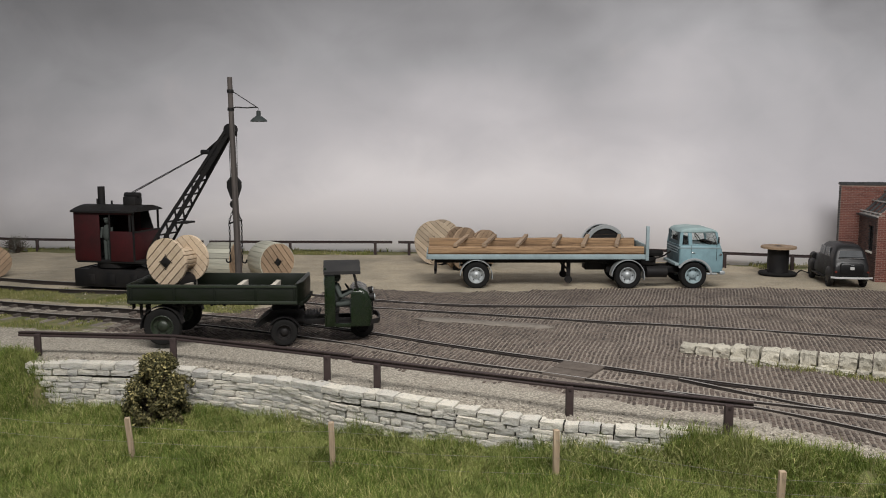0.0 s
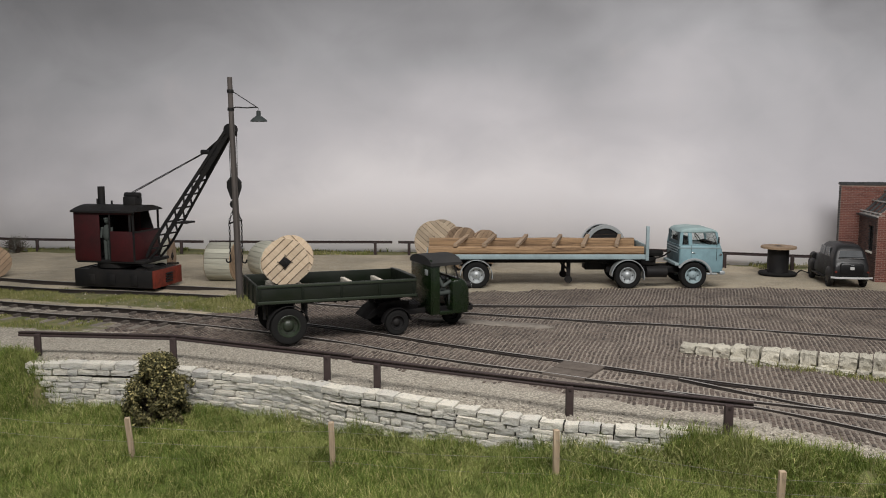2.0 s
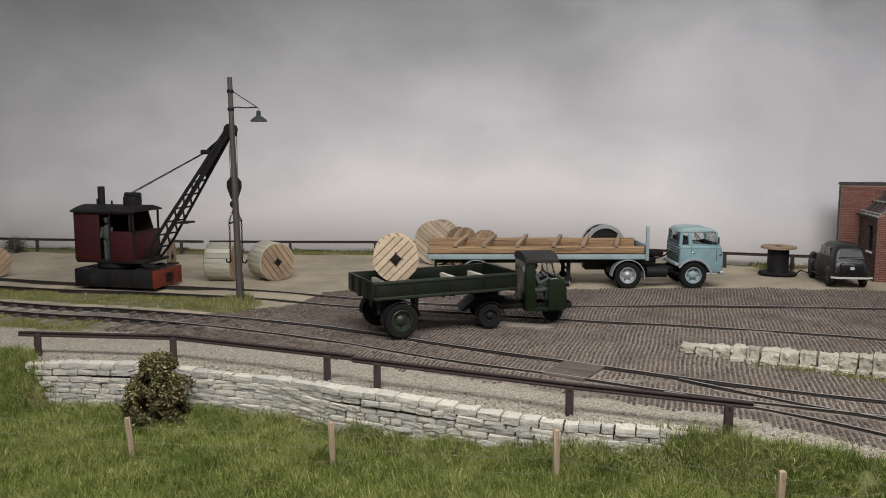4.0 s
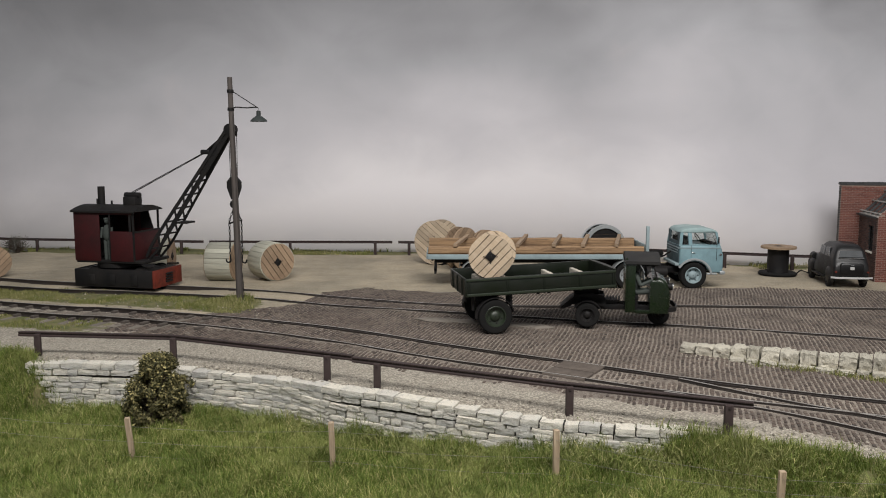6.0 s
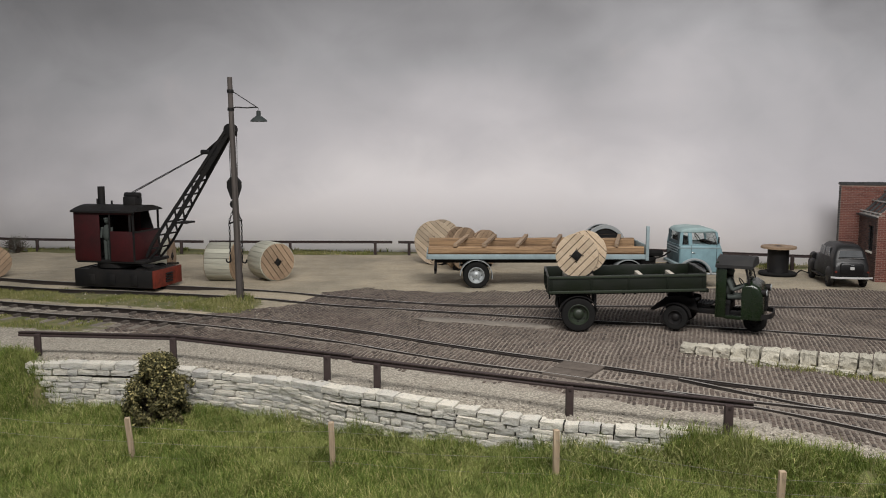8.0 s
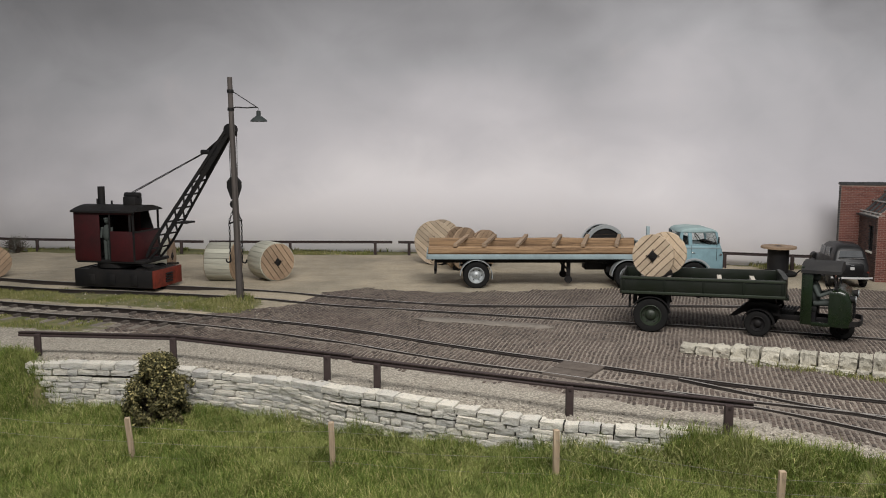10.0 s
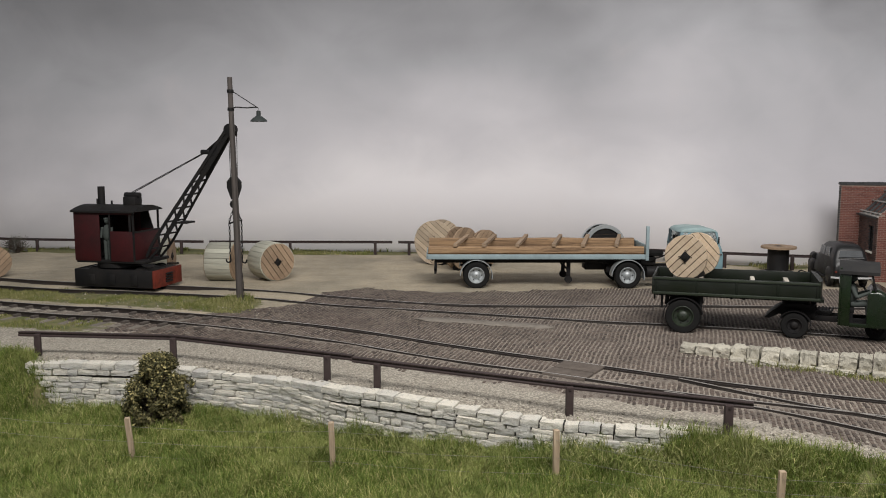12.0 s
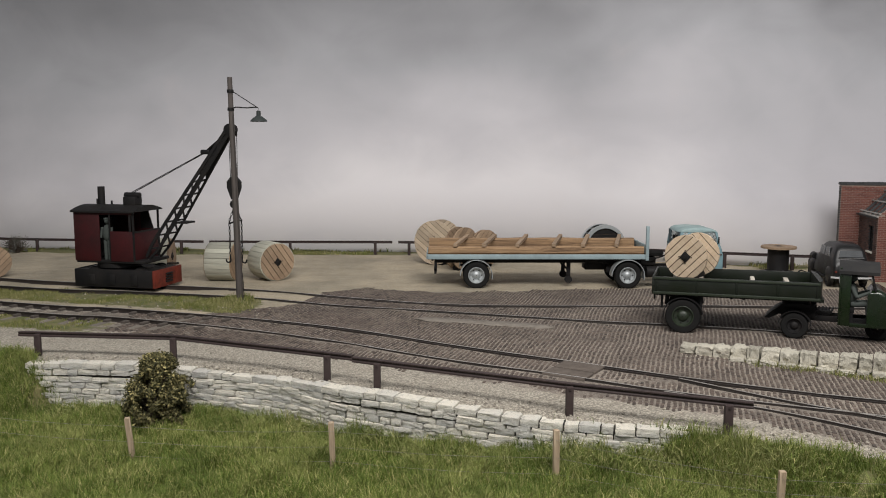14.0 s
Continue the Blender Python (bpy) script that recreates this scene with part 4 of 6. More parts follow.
def seated_figure(bm, x, y, z, s=1.0):
    """A plain seated model driver facing +X."""
    def ball(px, py, pz, r, sx=1, sy=1, sz=1):
        q = bmesh.ops.create_icosphere(bm, subdivisions=2, radius=r)["verts"]
        bmesh.ops.transform(bm, matrix=Matrix.Translation((x + px, y + py, z + pz)) @ Matrix.Diagonal((sx, sy, sz, 1)), verts=q)
    ball(0, 0, 0.35, 0.2, 0.75, 1.05, 1.5)
    ball(0.02, 0, 0.76, 0.11, 1, 0.9, 1.15)
    for sgn in (-1, 1):
        rod(bm, (x, y + sgn * 0.1, z + 0.1), (x + 0.38, y + sgn * 0.12, z + 0.12), 0.085, 0.07)
        rod(bm, (x + 0.38, y + sgn * 0.12, z + 0.14), (x + 0.42, y + sgn * 0.12, z - 0.3), 0.07, 0.055)
        rod(bm, (x, y + sgn * 0.2, z + 0.55), (x + 0.12, y + sgn * 0.24, z + 0.3), 0.06, 0.05)
        rod(bm, (x + 0.12, y + sgn * 0.24, z + 0.3), (x + 0.4, y + sgn * 0.14, z + 0.42), 0.05, 0.04)
    return bm


FIGURE = paint("figure_grey_green", (0.062, 0.072, 0.066), (0.03, 0.034, 0.032), 0.8)


# ---- the parked artic lorry ----
def flatbed_trailer():
    t = thing("flatbed_trailer", at(0, 0), "blue-grey flatbed semi-trailer with silver mudguards, parked", "semi-trailer")
    bm = bm_new()
    box(bm, -0.53, 7.02, 27.86, 27.92, 1.02, 1.19, 0.012)
    part("side_rail", bm, GREYBLUE, t)
    part("side_rail", box(bm_new(), -0.53, 7.02, 29.98, 30.04, 1.02, 1.19, 0.012), GREYBLUE, t)
    part("rear_rail", box(bm_new(), -0.57, -0.532, 27.86, 30.04, 1.02, 1.19, 0.01), GREYBLUE, t)
    deck = part("deck_plank", box(bm_new(), -0.52, 7.0, -0.125, 0.125, 1.13, 1.17, 0.008), LOG, t, m=at(0, 28.06))
    for k in range(1, 8):
        again(deck, at(0, 28.06 + 0.26 * k))
    for y in (28.45, 29.35):
        part("chassis_beam", box(bm_new(), -0.3, 6.9, y, y + 0.1, 0.82, 1.02, 0.01), IRON, t)
    for k in range(9):
        part("cross_member", box(bm_new(), -0.4 + 0.9 * k, -0.32 + 0.9 * k, 27.95, 29.95, 0.96, 1.12), IRON, t)
    part("front_stanchion", box(bm_new(), 6.95, 7.06, 27.82, 27.94, 0.98, 2.16, 0.02), GREYBLUE, t, "upright blue-grey corner stanchion")
    part("headboard", box(bm_new(), 6.98, 7.04, 27.94, 30.02, 1.19, 1.5, 0.02), GREYBLUE, t)
    for y in (28.05, 29.7):
        part("axle_spring", prism(bm_new(), [(0.6, 0.72), (1.15, 0.6), (1.7, 0.72), (1.7, 0.8), (0.6, 0.8)], y + 0.3, y + 0.38), IRON, t)
    part("axle", rod(bm_new(), (1.15, 28.0, 0.46), (1.15, 29.9, 0.46), 0.07), IRON, t)
    wheel("wheel", t, 0.46, 0.28, at(1.15, 28.0, 0.46), rim_label="pale grey steel rim")
    wheel("wheel", t, 0.46, 0.28, at(1.15, 29.9, 0.46, 0, 0, 180))
    for y in (28.02, 29.9):
        part("mudguard", arch(0.54, 0.36, -12, 178, 0.025), ALLOY, t, "dull silver curved mudguard", m=at(1.15, y, 0.44))
    for y in (28.3, 29.6):
        leg = part("landing_leg", box(bm_new(), 4.32, 4.45, y, y + 0.12, 0.3, 1.02, 0.01), IRON, t)
        part("leg_brace", beam(bm_new(), (4.1, y + 0.06, 0.98), (4.36, y + 0.06, 0.55), 0.05, 0.05), IRON, leg)
        part("leg_foot", rod(bm_new(), (4.385, y - 0.02, 0.25), (4.385, y + 0.14, 0.25), 0.13), IRON, leg)
    bm = bm_new()
    box(bm, -0.3, -0.22, 28.0, 28.06, 0.5, 1.02)
    box(bm, -0.3, -0.22, 29.8, 29.86, 0.5, 1.02)
    box(bm, -0.31, -0.21, 28.0, 29.86, 0.6, 0.68)
    part("rear_guard", bm, IRON, t)
    part("fifth_wheel_skid", box(bm_new(), 5.6, 6.9, 28.5, 29.4, 0.76, 0.84, 0.02), IRON, t)
    part("spare_carrier", box(bm_new(), 5.0, 5.7, 28.6, 29.3, 0.55, 0.85, 0.04), IRON, t)
    return t


def timber_load():
    for k, (y, z, h, w) in enumerate(((28.04, 1.17, 0.28, 0.20), (28.62, 1.17, 0.10, 0.34), (29.1, 1.17, 0.12, 0.34), (29.62, 1.17, 0.40, 0.30))):
        bm = bm_new()
        n = 18
        rows = []
        rng = random.Random(70 + k)
        for i in range(n + 1):
            x = -0.5 + 7.42 * i / n
            dy, dz = rng.uniform(-0.02, 0.02), rng.uniform(-0.012, 0.012)
            c = 0.06
            pts = [(-w / 2, c), (-w / 2 + c, 0), (w / 2 - c, 0), (w / 2, c), (w / 2, h - c), (w / 2 - c, h), (-w / 2 + c, h), (-w / 2, h - c)]
            rows.append([bm.verts.new((x, y + a + dy, z + (b + dz if b > 0.01 else b))) for a, b in pts])
        for a, b in zip(rows, rows[1:]):
            for j in range(8):
                bm.faces.new((a[j], a[(j + 1) % 8], b[(j + 1) % 8], b[j]))
        bm.faces.new(rows[0])
        bm.faces.new(rows[-1][::-1])
        ob = part("timber_baulk", bm, LOG, smooth=35)
        tagged(ob, "long rough-sawn brown timber baulk on the flatbed", "timber", "timber load")
    for k, x in enumerate((0.42, 1.4, 2.55, 3.8, 4.8, 5.95)):
        bm = bm_new()
        beam(bm, (x, 27.92, 1.50), (x + 0.5, 29.8, 1.645), 0.13, 0.10)
        ob = part("cross_batten", bm, REELOLD)
        tagged(ob, "grey-brown batten laid slantwise over the timber", "batten", "timber battens")


def cab_over_tractor():
    """Blue forward-control tractor, nose towards +X; its drive axle stands at x 6.36, its front axle at 8.61."""
    t = thing("tractor_unit", at(0, 0), "pale blue forward-control lorry cab and black chassis, parked", "lorry")
    y0, y1 = 27.82, 29.4
    for y in (28.3, 29.0):
        part("chassis_rail", box(bm_new(), 5.7, 9.4, y, y + 0.09, 0.5, 0.72, 0.01), IRON, t)
    part("coupling_plate", turned(bm_new(), [(0.5, 0.0), (0.52, 0.05), (0.5, 0.1)], at_plain(6.4, 28.85, 0.72) @ Matrix.Rotation(radians(90), 4, "X"), 20), IRON, t)
    part("fuel_tank", rod(bm_new(), (7.05, 28.15, 0.55), (7.75, 28.15, 0.55), 0.2, n=16), IRON, t)
    part("battery_box", box(bm_new(), 6.95, 7.5, 28.6, 29.3, 0.72, 1.0, 0.03), IRON, t)
    part("air_hose", sweep(bm_new(), curve_through([(7.02, 28.5, 1.15), (7.3, 28.45, 0.98), (7.7, 28.5, 1.05), (8.0, 28.6, 1.2)], 0.08), [(0.03 * math.cos(a), 0.03 * math.sin(a)) for a in (0, 1.05, 2.1, 3.14, 4.19, 5.24)]), RUBBER, t)
    part("spare_tyre", turned(bm_new(), [(0.22, -0.1), (0.4, -0.1), (0.44, 0.0), (0.4, 0.1), (0.22, 0.1)], at_plain(7.38, 28.85, 1.1) @ Matrix.Rotation(radians(80), 4, "X"), 24), RUBBER, t, "spare tyre lying behind the cab")
    for x in (6.36, 8.61):
        part("axle", rod(bm_new(), (x, 27.98, 0.46), (x, 29.7, 0.46), 0.07), IRON, t)
        wheel("wheel", t, 0.46, 0.3, at(x, 27.98, 0.46), rim_label="pale blue-grey steel rim", rim=ALLOY if x < 7 else GREYBLUE)
        wheel("wheel", t, 0.46, 0.3, at(x, 29.7, 0.46, 0, 0, 180))
    for y in (28.0, 29.7):
        part("mudguard", arch(0.55, 0.4, -12, 180, 0.025), ALLOY, t, "dull silver curved mudguard", m=at(6.36, y, 0.44))
    # lower cab with its wheel arch
    low = [(8.10, 0.86), (8.10, 1.50), (9.50, 1.50), (9.56, 1.36), (9.60, 1.1), (9.61, 0.72), (9.57, 0.56), (9.2, 0.56)]
    low += [(8.61 + 0.58 * math.cos(radians(a)), 0.44 + 0.58 * math.sin(radians(a))) for a in range(15, 150, 15)] + [(8.09, 0.80)]
    bm = prism(bm_new(), low, y0, y1)
    bmesh.ops.bevel(bm, geom=[e for e in bm.edges if abs(e.verts[0].co.y - e.verts[1].co.y) < 1e-6], offset=0.05, segments=2, profile=0.5, affect="EDGES")
    cab = part("cab_body", bm, BLUE, t, "pale blue painted cab panels", smooth=50)
    part("cab_skirt", box(bm_new(), 7.96, 8.2, y0 + 0.03, y1 - 0.03, 0.8, 0.9, 0.02), GREYBLUE, cab)
    part("wheel_arch_trim", arch(0.56, 0.08, 8, 150, 0.065), ALLOY, cab, "silver wheel arch trim", m=at(8.61, y0 - 0.01, 0.44))
    # roof with rounded edge
    roof = [(8.13, 1.93), (8.17, 2.02), (8.32, 2.08), (8.7, 2.10), (9.2, 2.07), (9.36, 2.0), (9.39, 1.93)]
    bm = prism(bm_new(), roof, y0 + 0.07, y1 - 0.07)
    bmesh.ops.bevel(bm, geom=[e for e in bm.edges if abs(e.verts[0].co.y - e.verts[1].co.y) < 1e-6], offset=0.045, segments=3, profile=0.5, affect="EDGES")
    part("cab_roof", bm, ROOFBLUE, t, "pale blue cab roof, lighter than the cab sides", smooth=60)
    for y, iy in ((y0 + 0.05, y0 + 0.13), (y1 - 0.05, y1 - 0.13)):
        for xa, xb, w in ((8.13, 8.19, 0.10), (8.48, 8.46, 0.12), (9.46, 9.36, 0.07)):
            part("pillar", beam(bm_new(), (xa, y, 1.47), (xb, iy, 1.96), w, 0.08, (0, 1, 0)), BLUE, cab)
        part("window_frame", beam(bm_new(), (8.1, y, 1.5), (9.44, y, 1.5), 0.05, 0.05), BLUE, cab)
        for xa, xb in ((8.20, 8.42), (8.56, 9.38)):
            bm = prism(bm_new(), [(xa, 1.52), (xb, 1.52), (xb - 0.02 - 0.07 * (xb > 9), 1.93), (xa + 0.03, 1.93)], y + 0.02, y + 0.032)
            g = part("side_window", bm, GLASSDARK, cab, "clear side window")
            g.visible_shadow = False
    g = part("windscreen", prism(bm_new(), [(9.46, 1.5), (9.475, 1.5), (9.385, 1.95), (9.37, 1.95)], y0 + 0.12, y1 - 0.12), GLASSDARK, cab)
    g.visible_shadow = False
    bm = bm_new()
    box(bm, 8.11, 8.17, y0 + 0.1, y0 + 0.32, 1.5, 1.95)
    box(bm, 8.11, 8.17, y1 - 0.32, y1 - 0.1, 1.5, 1.95)
    box(bm, 8.12, 8.16, y0 + 0.1, y1 - 0.1, 1.5, 1.62)
    # Back of the cab gets the darker blue with its shade painted in.
    part("cab_back", bm, SHADEBLUE, cab, "blue back of the cab, its shade painted darker")
    part("back_panel", box(bm_new(), 8.075, 8.102, y0 + 0.04, y1 - 0.04, 0.9, 1.5, 0.008), SHADEBLUE, cab, "ribbed back panel, its shade painted darker")
    for k in range(3):
        part("panel_rib", beam(bm_new(), (8.068, y0 + 0.1, 1.42 - 0.09 * k), (8.068, y1 - 0.1, 1.42 - 0.09 * k), 0.02, 0.025), GREYBLUE, cab)
    for y in (y0 + 0.4, y1 - 0.4):
        part("wiper", beam(bm_new(), (9.49, y, 1.52), (9.435, y + 0.2, 1.78), 0.012, 0.012), IRON, cab)
    part("step", box(bm_new(), 9.05, 9.4, y0 - 0.03, y0 + 0.1, 0.5, 0.55, 0.01), ALLOY, cab, "pale step under the door")
    part("side_lamp", rod(bm_new(), (9.5, y0 - 0.03, 1.2), (9.5, y0 + 0.01, 1.2), 0.035, n=10), CHROME, cab)
    g = part("rear_window", box(bm_new(), 8.135, 8.145, y0 + 0.33, y1 - 0.33, 1.63, 1.94), GLASSDARK, cab)
    g.visible_shadow = False
    part("seat", box(bm_new(), 8.2, 8.6, y0 + 0.25, y1 - 0.25, 1.5, 1.75, 0.05), RUBBER, cab)
    part("steering_wheel", turned(bm_new(), [(0.19, -0.015), (0.21, 0.0), (0.19, 0.015), (0.17, 0.0), (0.19, -0.015)], at_plain(9.1, 29.1, 1.62) @ Matrix.Rotation(radians(60), 4, "Y") @ Matrix.Rotation(radians(90), 4, "X"), 20, False), RUBBER, cab)
    part("dash", box(bm_new(), 9.2, 9.42, y0 + 0.15, y1 - 0.15, 1.45, 1.58, 0.03), RUBBER, cab)
    for x in (8.49, 9.36):
        part("door_gap", box(bm_new(), x, x + 0.012, y0 - 0.004, y0 + 0.01, 0.98, 1.5), IRON, cab)
    part("door_handle", box(bm_new(), 8.52, 8.62, y0 - 0.03, y0 + 0.005, 1.24, 1.27, 0.008), CHROME, cab, "chrome door handle")
    part("waist_moulding", box(bm_new(), 8.03, 9.5, y0 - 0.012, y0 + 0.01, 1.40, 1.43, 0.005), GREYBLUE, cab)
    for y in (y0 + 0.25, y1 - 0.25):
        part("headlamp", turned(bm_new(), [(0.02, 0.06), (0.09, 0.05), (0.12, 0.0), (0.12, -0.05)], at_plain(9.6, y, 0.98) @ Matrix.Rotation(radians(-90), 4, "Z"), 18), CHROME, cab, "round chrome headlamp")
    part("grille", box(bm_new(), 9.59, 9.625, y0 + 0.5, y1 - 0.5, 0.85, 1.15, 0.01), GREYBLUE, cab)
    part("bumper", box(bm_new(), 9.5, 9.68, y0 - 0.02, y1 + 0.02, 0.50, 0.62, 0.03), ALLOY, cab, "pale grey bumper")
    mir = part("mirror_arm", rod(bm_new(), (9.42, y0 + 0.05, 1.55), (9.40, y0 - 0.08, 1.66), 0.012, n=6), IRON, cab)
    part("mirror", box(bm_new(), 9.385, 9.41, y0 - 0.13, y0 - 0.04, 1.6, 1.8, 0.01), IRON, mir)
    return t


def at_plain(x, y, z):
    return Matrix.Translation((x, y, z))


flatbed_trailer()
timber_load()
cab_over_tractor()


# ---- rail crane ----
def rail_crane():
    base = at(-10.96, 28.26, 0.0, 0, 0, -12.6)
    t = thing("rail_crane", base, "faded dark red rail crane with a black lattice jib", "rail crane")
    bm = bm_new()
    box(bm, -1.53, 1.45, -0.83, -0.75, 0.12, 0.72, 0.02)
    box(bm, -1.53, 1.45, 0.75, 0.83, 0.12, 0.72, 0.02)
    box(bm, -1.53, -1.45, -0.8, 0.8, 0.12, 0.72, 0.02)
    box(bm, -1.5, 1.45, -0.8, 0.8, 0.62, 0.70)
    under = part("underframe", bm, IRON, t, "black riveted underframe")
    part("buffer_beam", box(bm_new(), 1.45, 1.54, -0.86, 0.86, 0.12, 0.72, 0.015), BEAMRED, t, "chipped orange-red buffer beam")
    bm = bm_new()
    for k in range(4):
        box(bm, 1.54, 1.60, -0.2, 0.2, 0.25 + 0.09 * k, 0.30 + 0.09 * k, 0.01)
    part("dumb_buffer", bm, IRON, t)
    for y in (-0.35, 0.5):
        part("beam_clip", rod(bm_new(), (1.2, y, 0.8), (1.65, y, 0.82), 0.03, n=8), IRON, under)
    for x in (-0.85, -0.1, 0.75):
        part("axle_box", box(bm_new(), x - 0.14, x + 0.14, -0.87, -0.83, 0.2, 0.55, 0.02), IRON, under)
    for x in (-0.9, 0.85):
        for y in (-0.62, 0.62):
            part("wheel", turned(bm_new(), [(0.3, -0.06), (0.33, -0.05), (0.33, 0.05), (0.37, 0.05), (0.37, 0.08)], at_plain(x, y, 0.42)), IRON, t)
    part("slewing_ring", turned(bm_new(), [(0.7, 0.0), (0.74, 0.04), (0.74, 0.2), (0.62, 0.28)], at_plain(-0.3, 0, 0.72) @ Matrix.Rotation(radians(90), 4, "X")), IRON, t)
    # house: floor, walls with a doorway and windows, arched roof
    x0, x1, y0, y1, z0, z1 = -1.50, 0.78, -0.78, 0.78, 1.0, 2.68
    part("house_floor", box(bm_new(), x0 + 0.03, x1 + 0.35, y0 + 0.02, y1 - 0.02, 0.93, 1.04, 0.02), IRON, t)
    house = part("rear_panel", box(bm_new(), x0, x0 + 0.04, y0, y1, z0, z1, 0.01), RED, t)
    side = bm_new()
    box(side, x0 + 0.04, -0.52, y0, y0 + 0.04, z0, z1, 0.01)
    box(side, -0.12, x1 - 0.04, y0, y0 + 0.04, z0, 2.02, 0.01)
    box(side, -0.52, x1, y0, y0 + 0.04, 2.58, z1)
    part("side_wall", side, RED, t, "faded dark red side panels")
    for a, b, c, d, e, f in ((0.60, 0.66, y0 - 0.005, y0 + 0.045, 2.02, 2.58), (x1 - 0.06, x1, y0, y0 + 0.05, z0, z1), (x1 - 0.06, x1, y1 - 0.05, y1, z0, z1), (-0.16, -0.12, y0 - 0.006, y0 + 0.045, z0, 2.6)):
        part("corner_post", box(bm_new(), a, b, c, d, e, f), IRON, t)
    part("far_wall", box(bm_new(), x0 + 0.04, x1 - 0.7, y1 - 0.04, y1, z0, z1, 0.01), RED, t)
    part("far_wall_front", box(bm_new(), x1 - 0.7, x1 - 0.06, y1 - 0.04, y1, z0, 2.0, 0.01), RED, t)
    part("front_wall", box(bm_new(), x1 - 0.04, x1, y0 + 0.05, y1 - 0.05, z0, 1.98, 0.01), RED, t)
    part("far_quarter_panel", prism(bm_new(), [(x1 - 0.7, 2.0), (x1 - 0.22, 2.0), (x1 - 0.4, 2.62), (x1 - 0.7, 2.62)], y1 - 0.035, y1 - 0.005), IRON, t, "black slanted panel inside the cab")
    part("waist_rail", box(bm_new(), x1 - 0.05, x1 + 0.012, y0, y1, 1.97, 2.02), IRON, t)
    roof = [(y0 - 0.08, z1)] + [(y0 - 0.08 + (y1 - y0 + 0.16) * i / 10, z1 + 0.03 + 0.17 * math.sin(math.pi * i / 10)) for i in range(11)] + [(y1 + 0.08, z1)]
    part("roof", prism(bm_new(), roof, x0 - 0.06, x1 + 0.1, "X"), IRON, t, "black arched tin roof")
    part("rain_strip", box(bm_new(), x0 - 0.05, x1 + 0.09, y0 - 0.085, y0 - 0.06, z1 - 0.03, z1 + 0.03), IRON, t)
    part("chimney", rod(bm_new(), (-1.1, 0.25, 2.78), (-1.1, 0.25, 3.48), 0.12, n=18), IRON, t, "black stove chimney")
    for x, h in ((-1.16, 3.06), (-0.6, 3.0)):
        part("whistle", rod(bm_new(), (x, 0.1, 2.85), (x, 0.1, h), 0.035, n=8), IRON, t)
    bm = bm_new()
    box(bm, 0.02, 0.5, -0.2, 0.25, 2.8, 3.16, 0.05)
    rod(bm, (-0.02, 0.05, 3.2), (0.54, 0.05, 3.2), 0.1, n=14)
    part("cable_guide", bm, IRON, t, "pulley box on the roof")
    part("boiler", rod(bm_new(), (-1.1, 0.25, 1.04), (-1.1, 0.25, 2.4), 0.42, n=20), IRON, t)
    bm = bm_new()
    rod(bm, (-0.1, -0.3, 1.5), (-0.1, 0.5, 1.5), 0.3, n=16)
    box(bm, -0.35, 0.25, -0.35, -0.28, 1.04, 1.8)
    box(bm, -0.35, 0.25, 0.5, 0.57, 1.04, 1.8)
    part("winch", bm, IRON, t)
    # lattice jib
    foot, tip = Vector((1.0, 0, 1.08)), Vector((3.98, 0, 5.36))
    d = (tip - foot).normalized()
    nrm = Vector((-d.z, 0, d.x))
    length = (tip - foot).length

    def jib_at(u, up, y):
        deep = 0.06 + 0.11 * min(1.0, u / 0.12) * (1 - 0.85 * u)
        wide = 0.34 * (1 - u) + 0.10 * u
        return foot + d * (u * length) + nrm * up * deep + Vector((0, y * wide, 0))
    for up in (-1, 1):
        for y in (-1, 1):
            part("jib_chord", tube(bm_new(), [jib_at(i / 12, up, y) for i in range(13)], 0.06, 0.10 if up > 0 else 0.07), IRON, t)
    n = 17
    for y in (-1, 1):
        for i in range(n):
            a, b = jib_at(0.06 + 0.9 * i / n, -1 if i % 2 else 1, y), jib_at(0.06 + 0.9 * (i + 1) / n, 1 if i % 2 else -1, y)
            part("jib_lattice", beam(bm_new(), a, b, 0.035, 0.06), IRON, t)
        bm = bm_new()
        vs = [bm.verts.new(jib_at(u, up, y * 0.93)) for u, up in ((0.66, -0.9), (0.99, -0.9), (0.99, 0.9), (0.66, 0.9))]
        vs += [bm.verts.new(v.co + Vector((0, -0.015 * y, 0))) for v in vs]
        for f in ((0, 1, 2, 3), (7, 6, 5, 4), (0, 4, 5, 1), (1, 5, 6, 2), (2, 6, 7, 3), (3, 7, 4, 0)):
            bm.faces.new([vs[i] for i in f])
        part("jib_plate", bm, IRON, t)
    part("jib_bracket", box(bm_new(), 2.05, 2.45, -0.3, 0.3, 2.28, 2.34), IRON, t)
    bm = bm_new()
    rod(bm, tip + Vector((0.05, -0.12, 0.05)), tip + Vector((0.05, 0.12, 0.05)), 0.2, n=18)
    box(bm, 3.9, 4.2, -0.14, -0.11, 5.2, 5.55, 0.02)
    box(bm, 3.9, 4.2, 0.11, 0.14, 5.2, 5.55, 0.02)
    part("head_sheave", bm, IRON, t)
    for y in (-0.06, 0.1):
        part("stay_cable", rod(bm_new(), (0.25, y, 3.28), (3.1, y * 0.7, 4.68), 0.014, n=6), IRON, t)
        part("stay_link", rod(bm_new(), (3.1, y * 0.7, 4.68), (4.0, y, 5.38), 0.03, n=8), IRON, t)
    part("stay_pulley", box(bm_new(), 2.95, 3.3, -0.12, 0.12, 4.6, 4.76, 0.05), IRON, t)
    # hoist block, yoke, chains and hooks
    hx = 4.1
    for y in (-0.05, 0.05):
        part("hoist_rope", rod(bm_new(), (hx + 2.4 * y, y, 5.45), (hx + 2 * y, y, 3.8), 0.012, n=6), IRON, t)
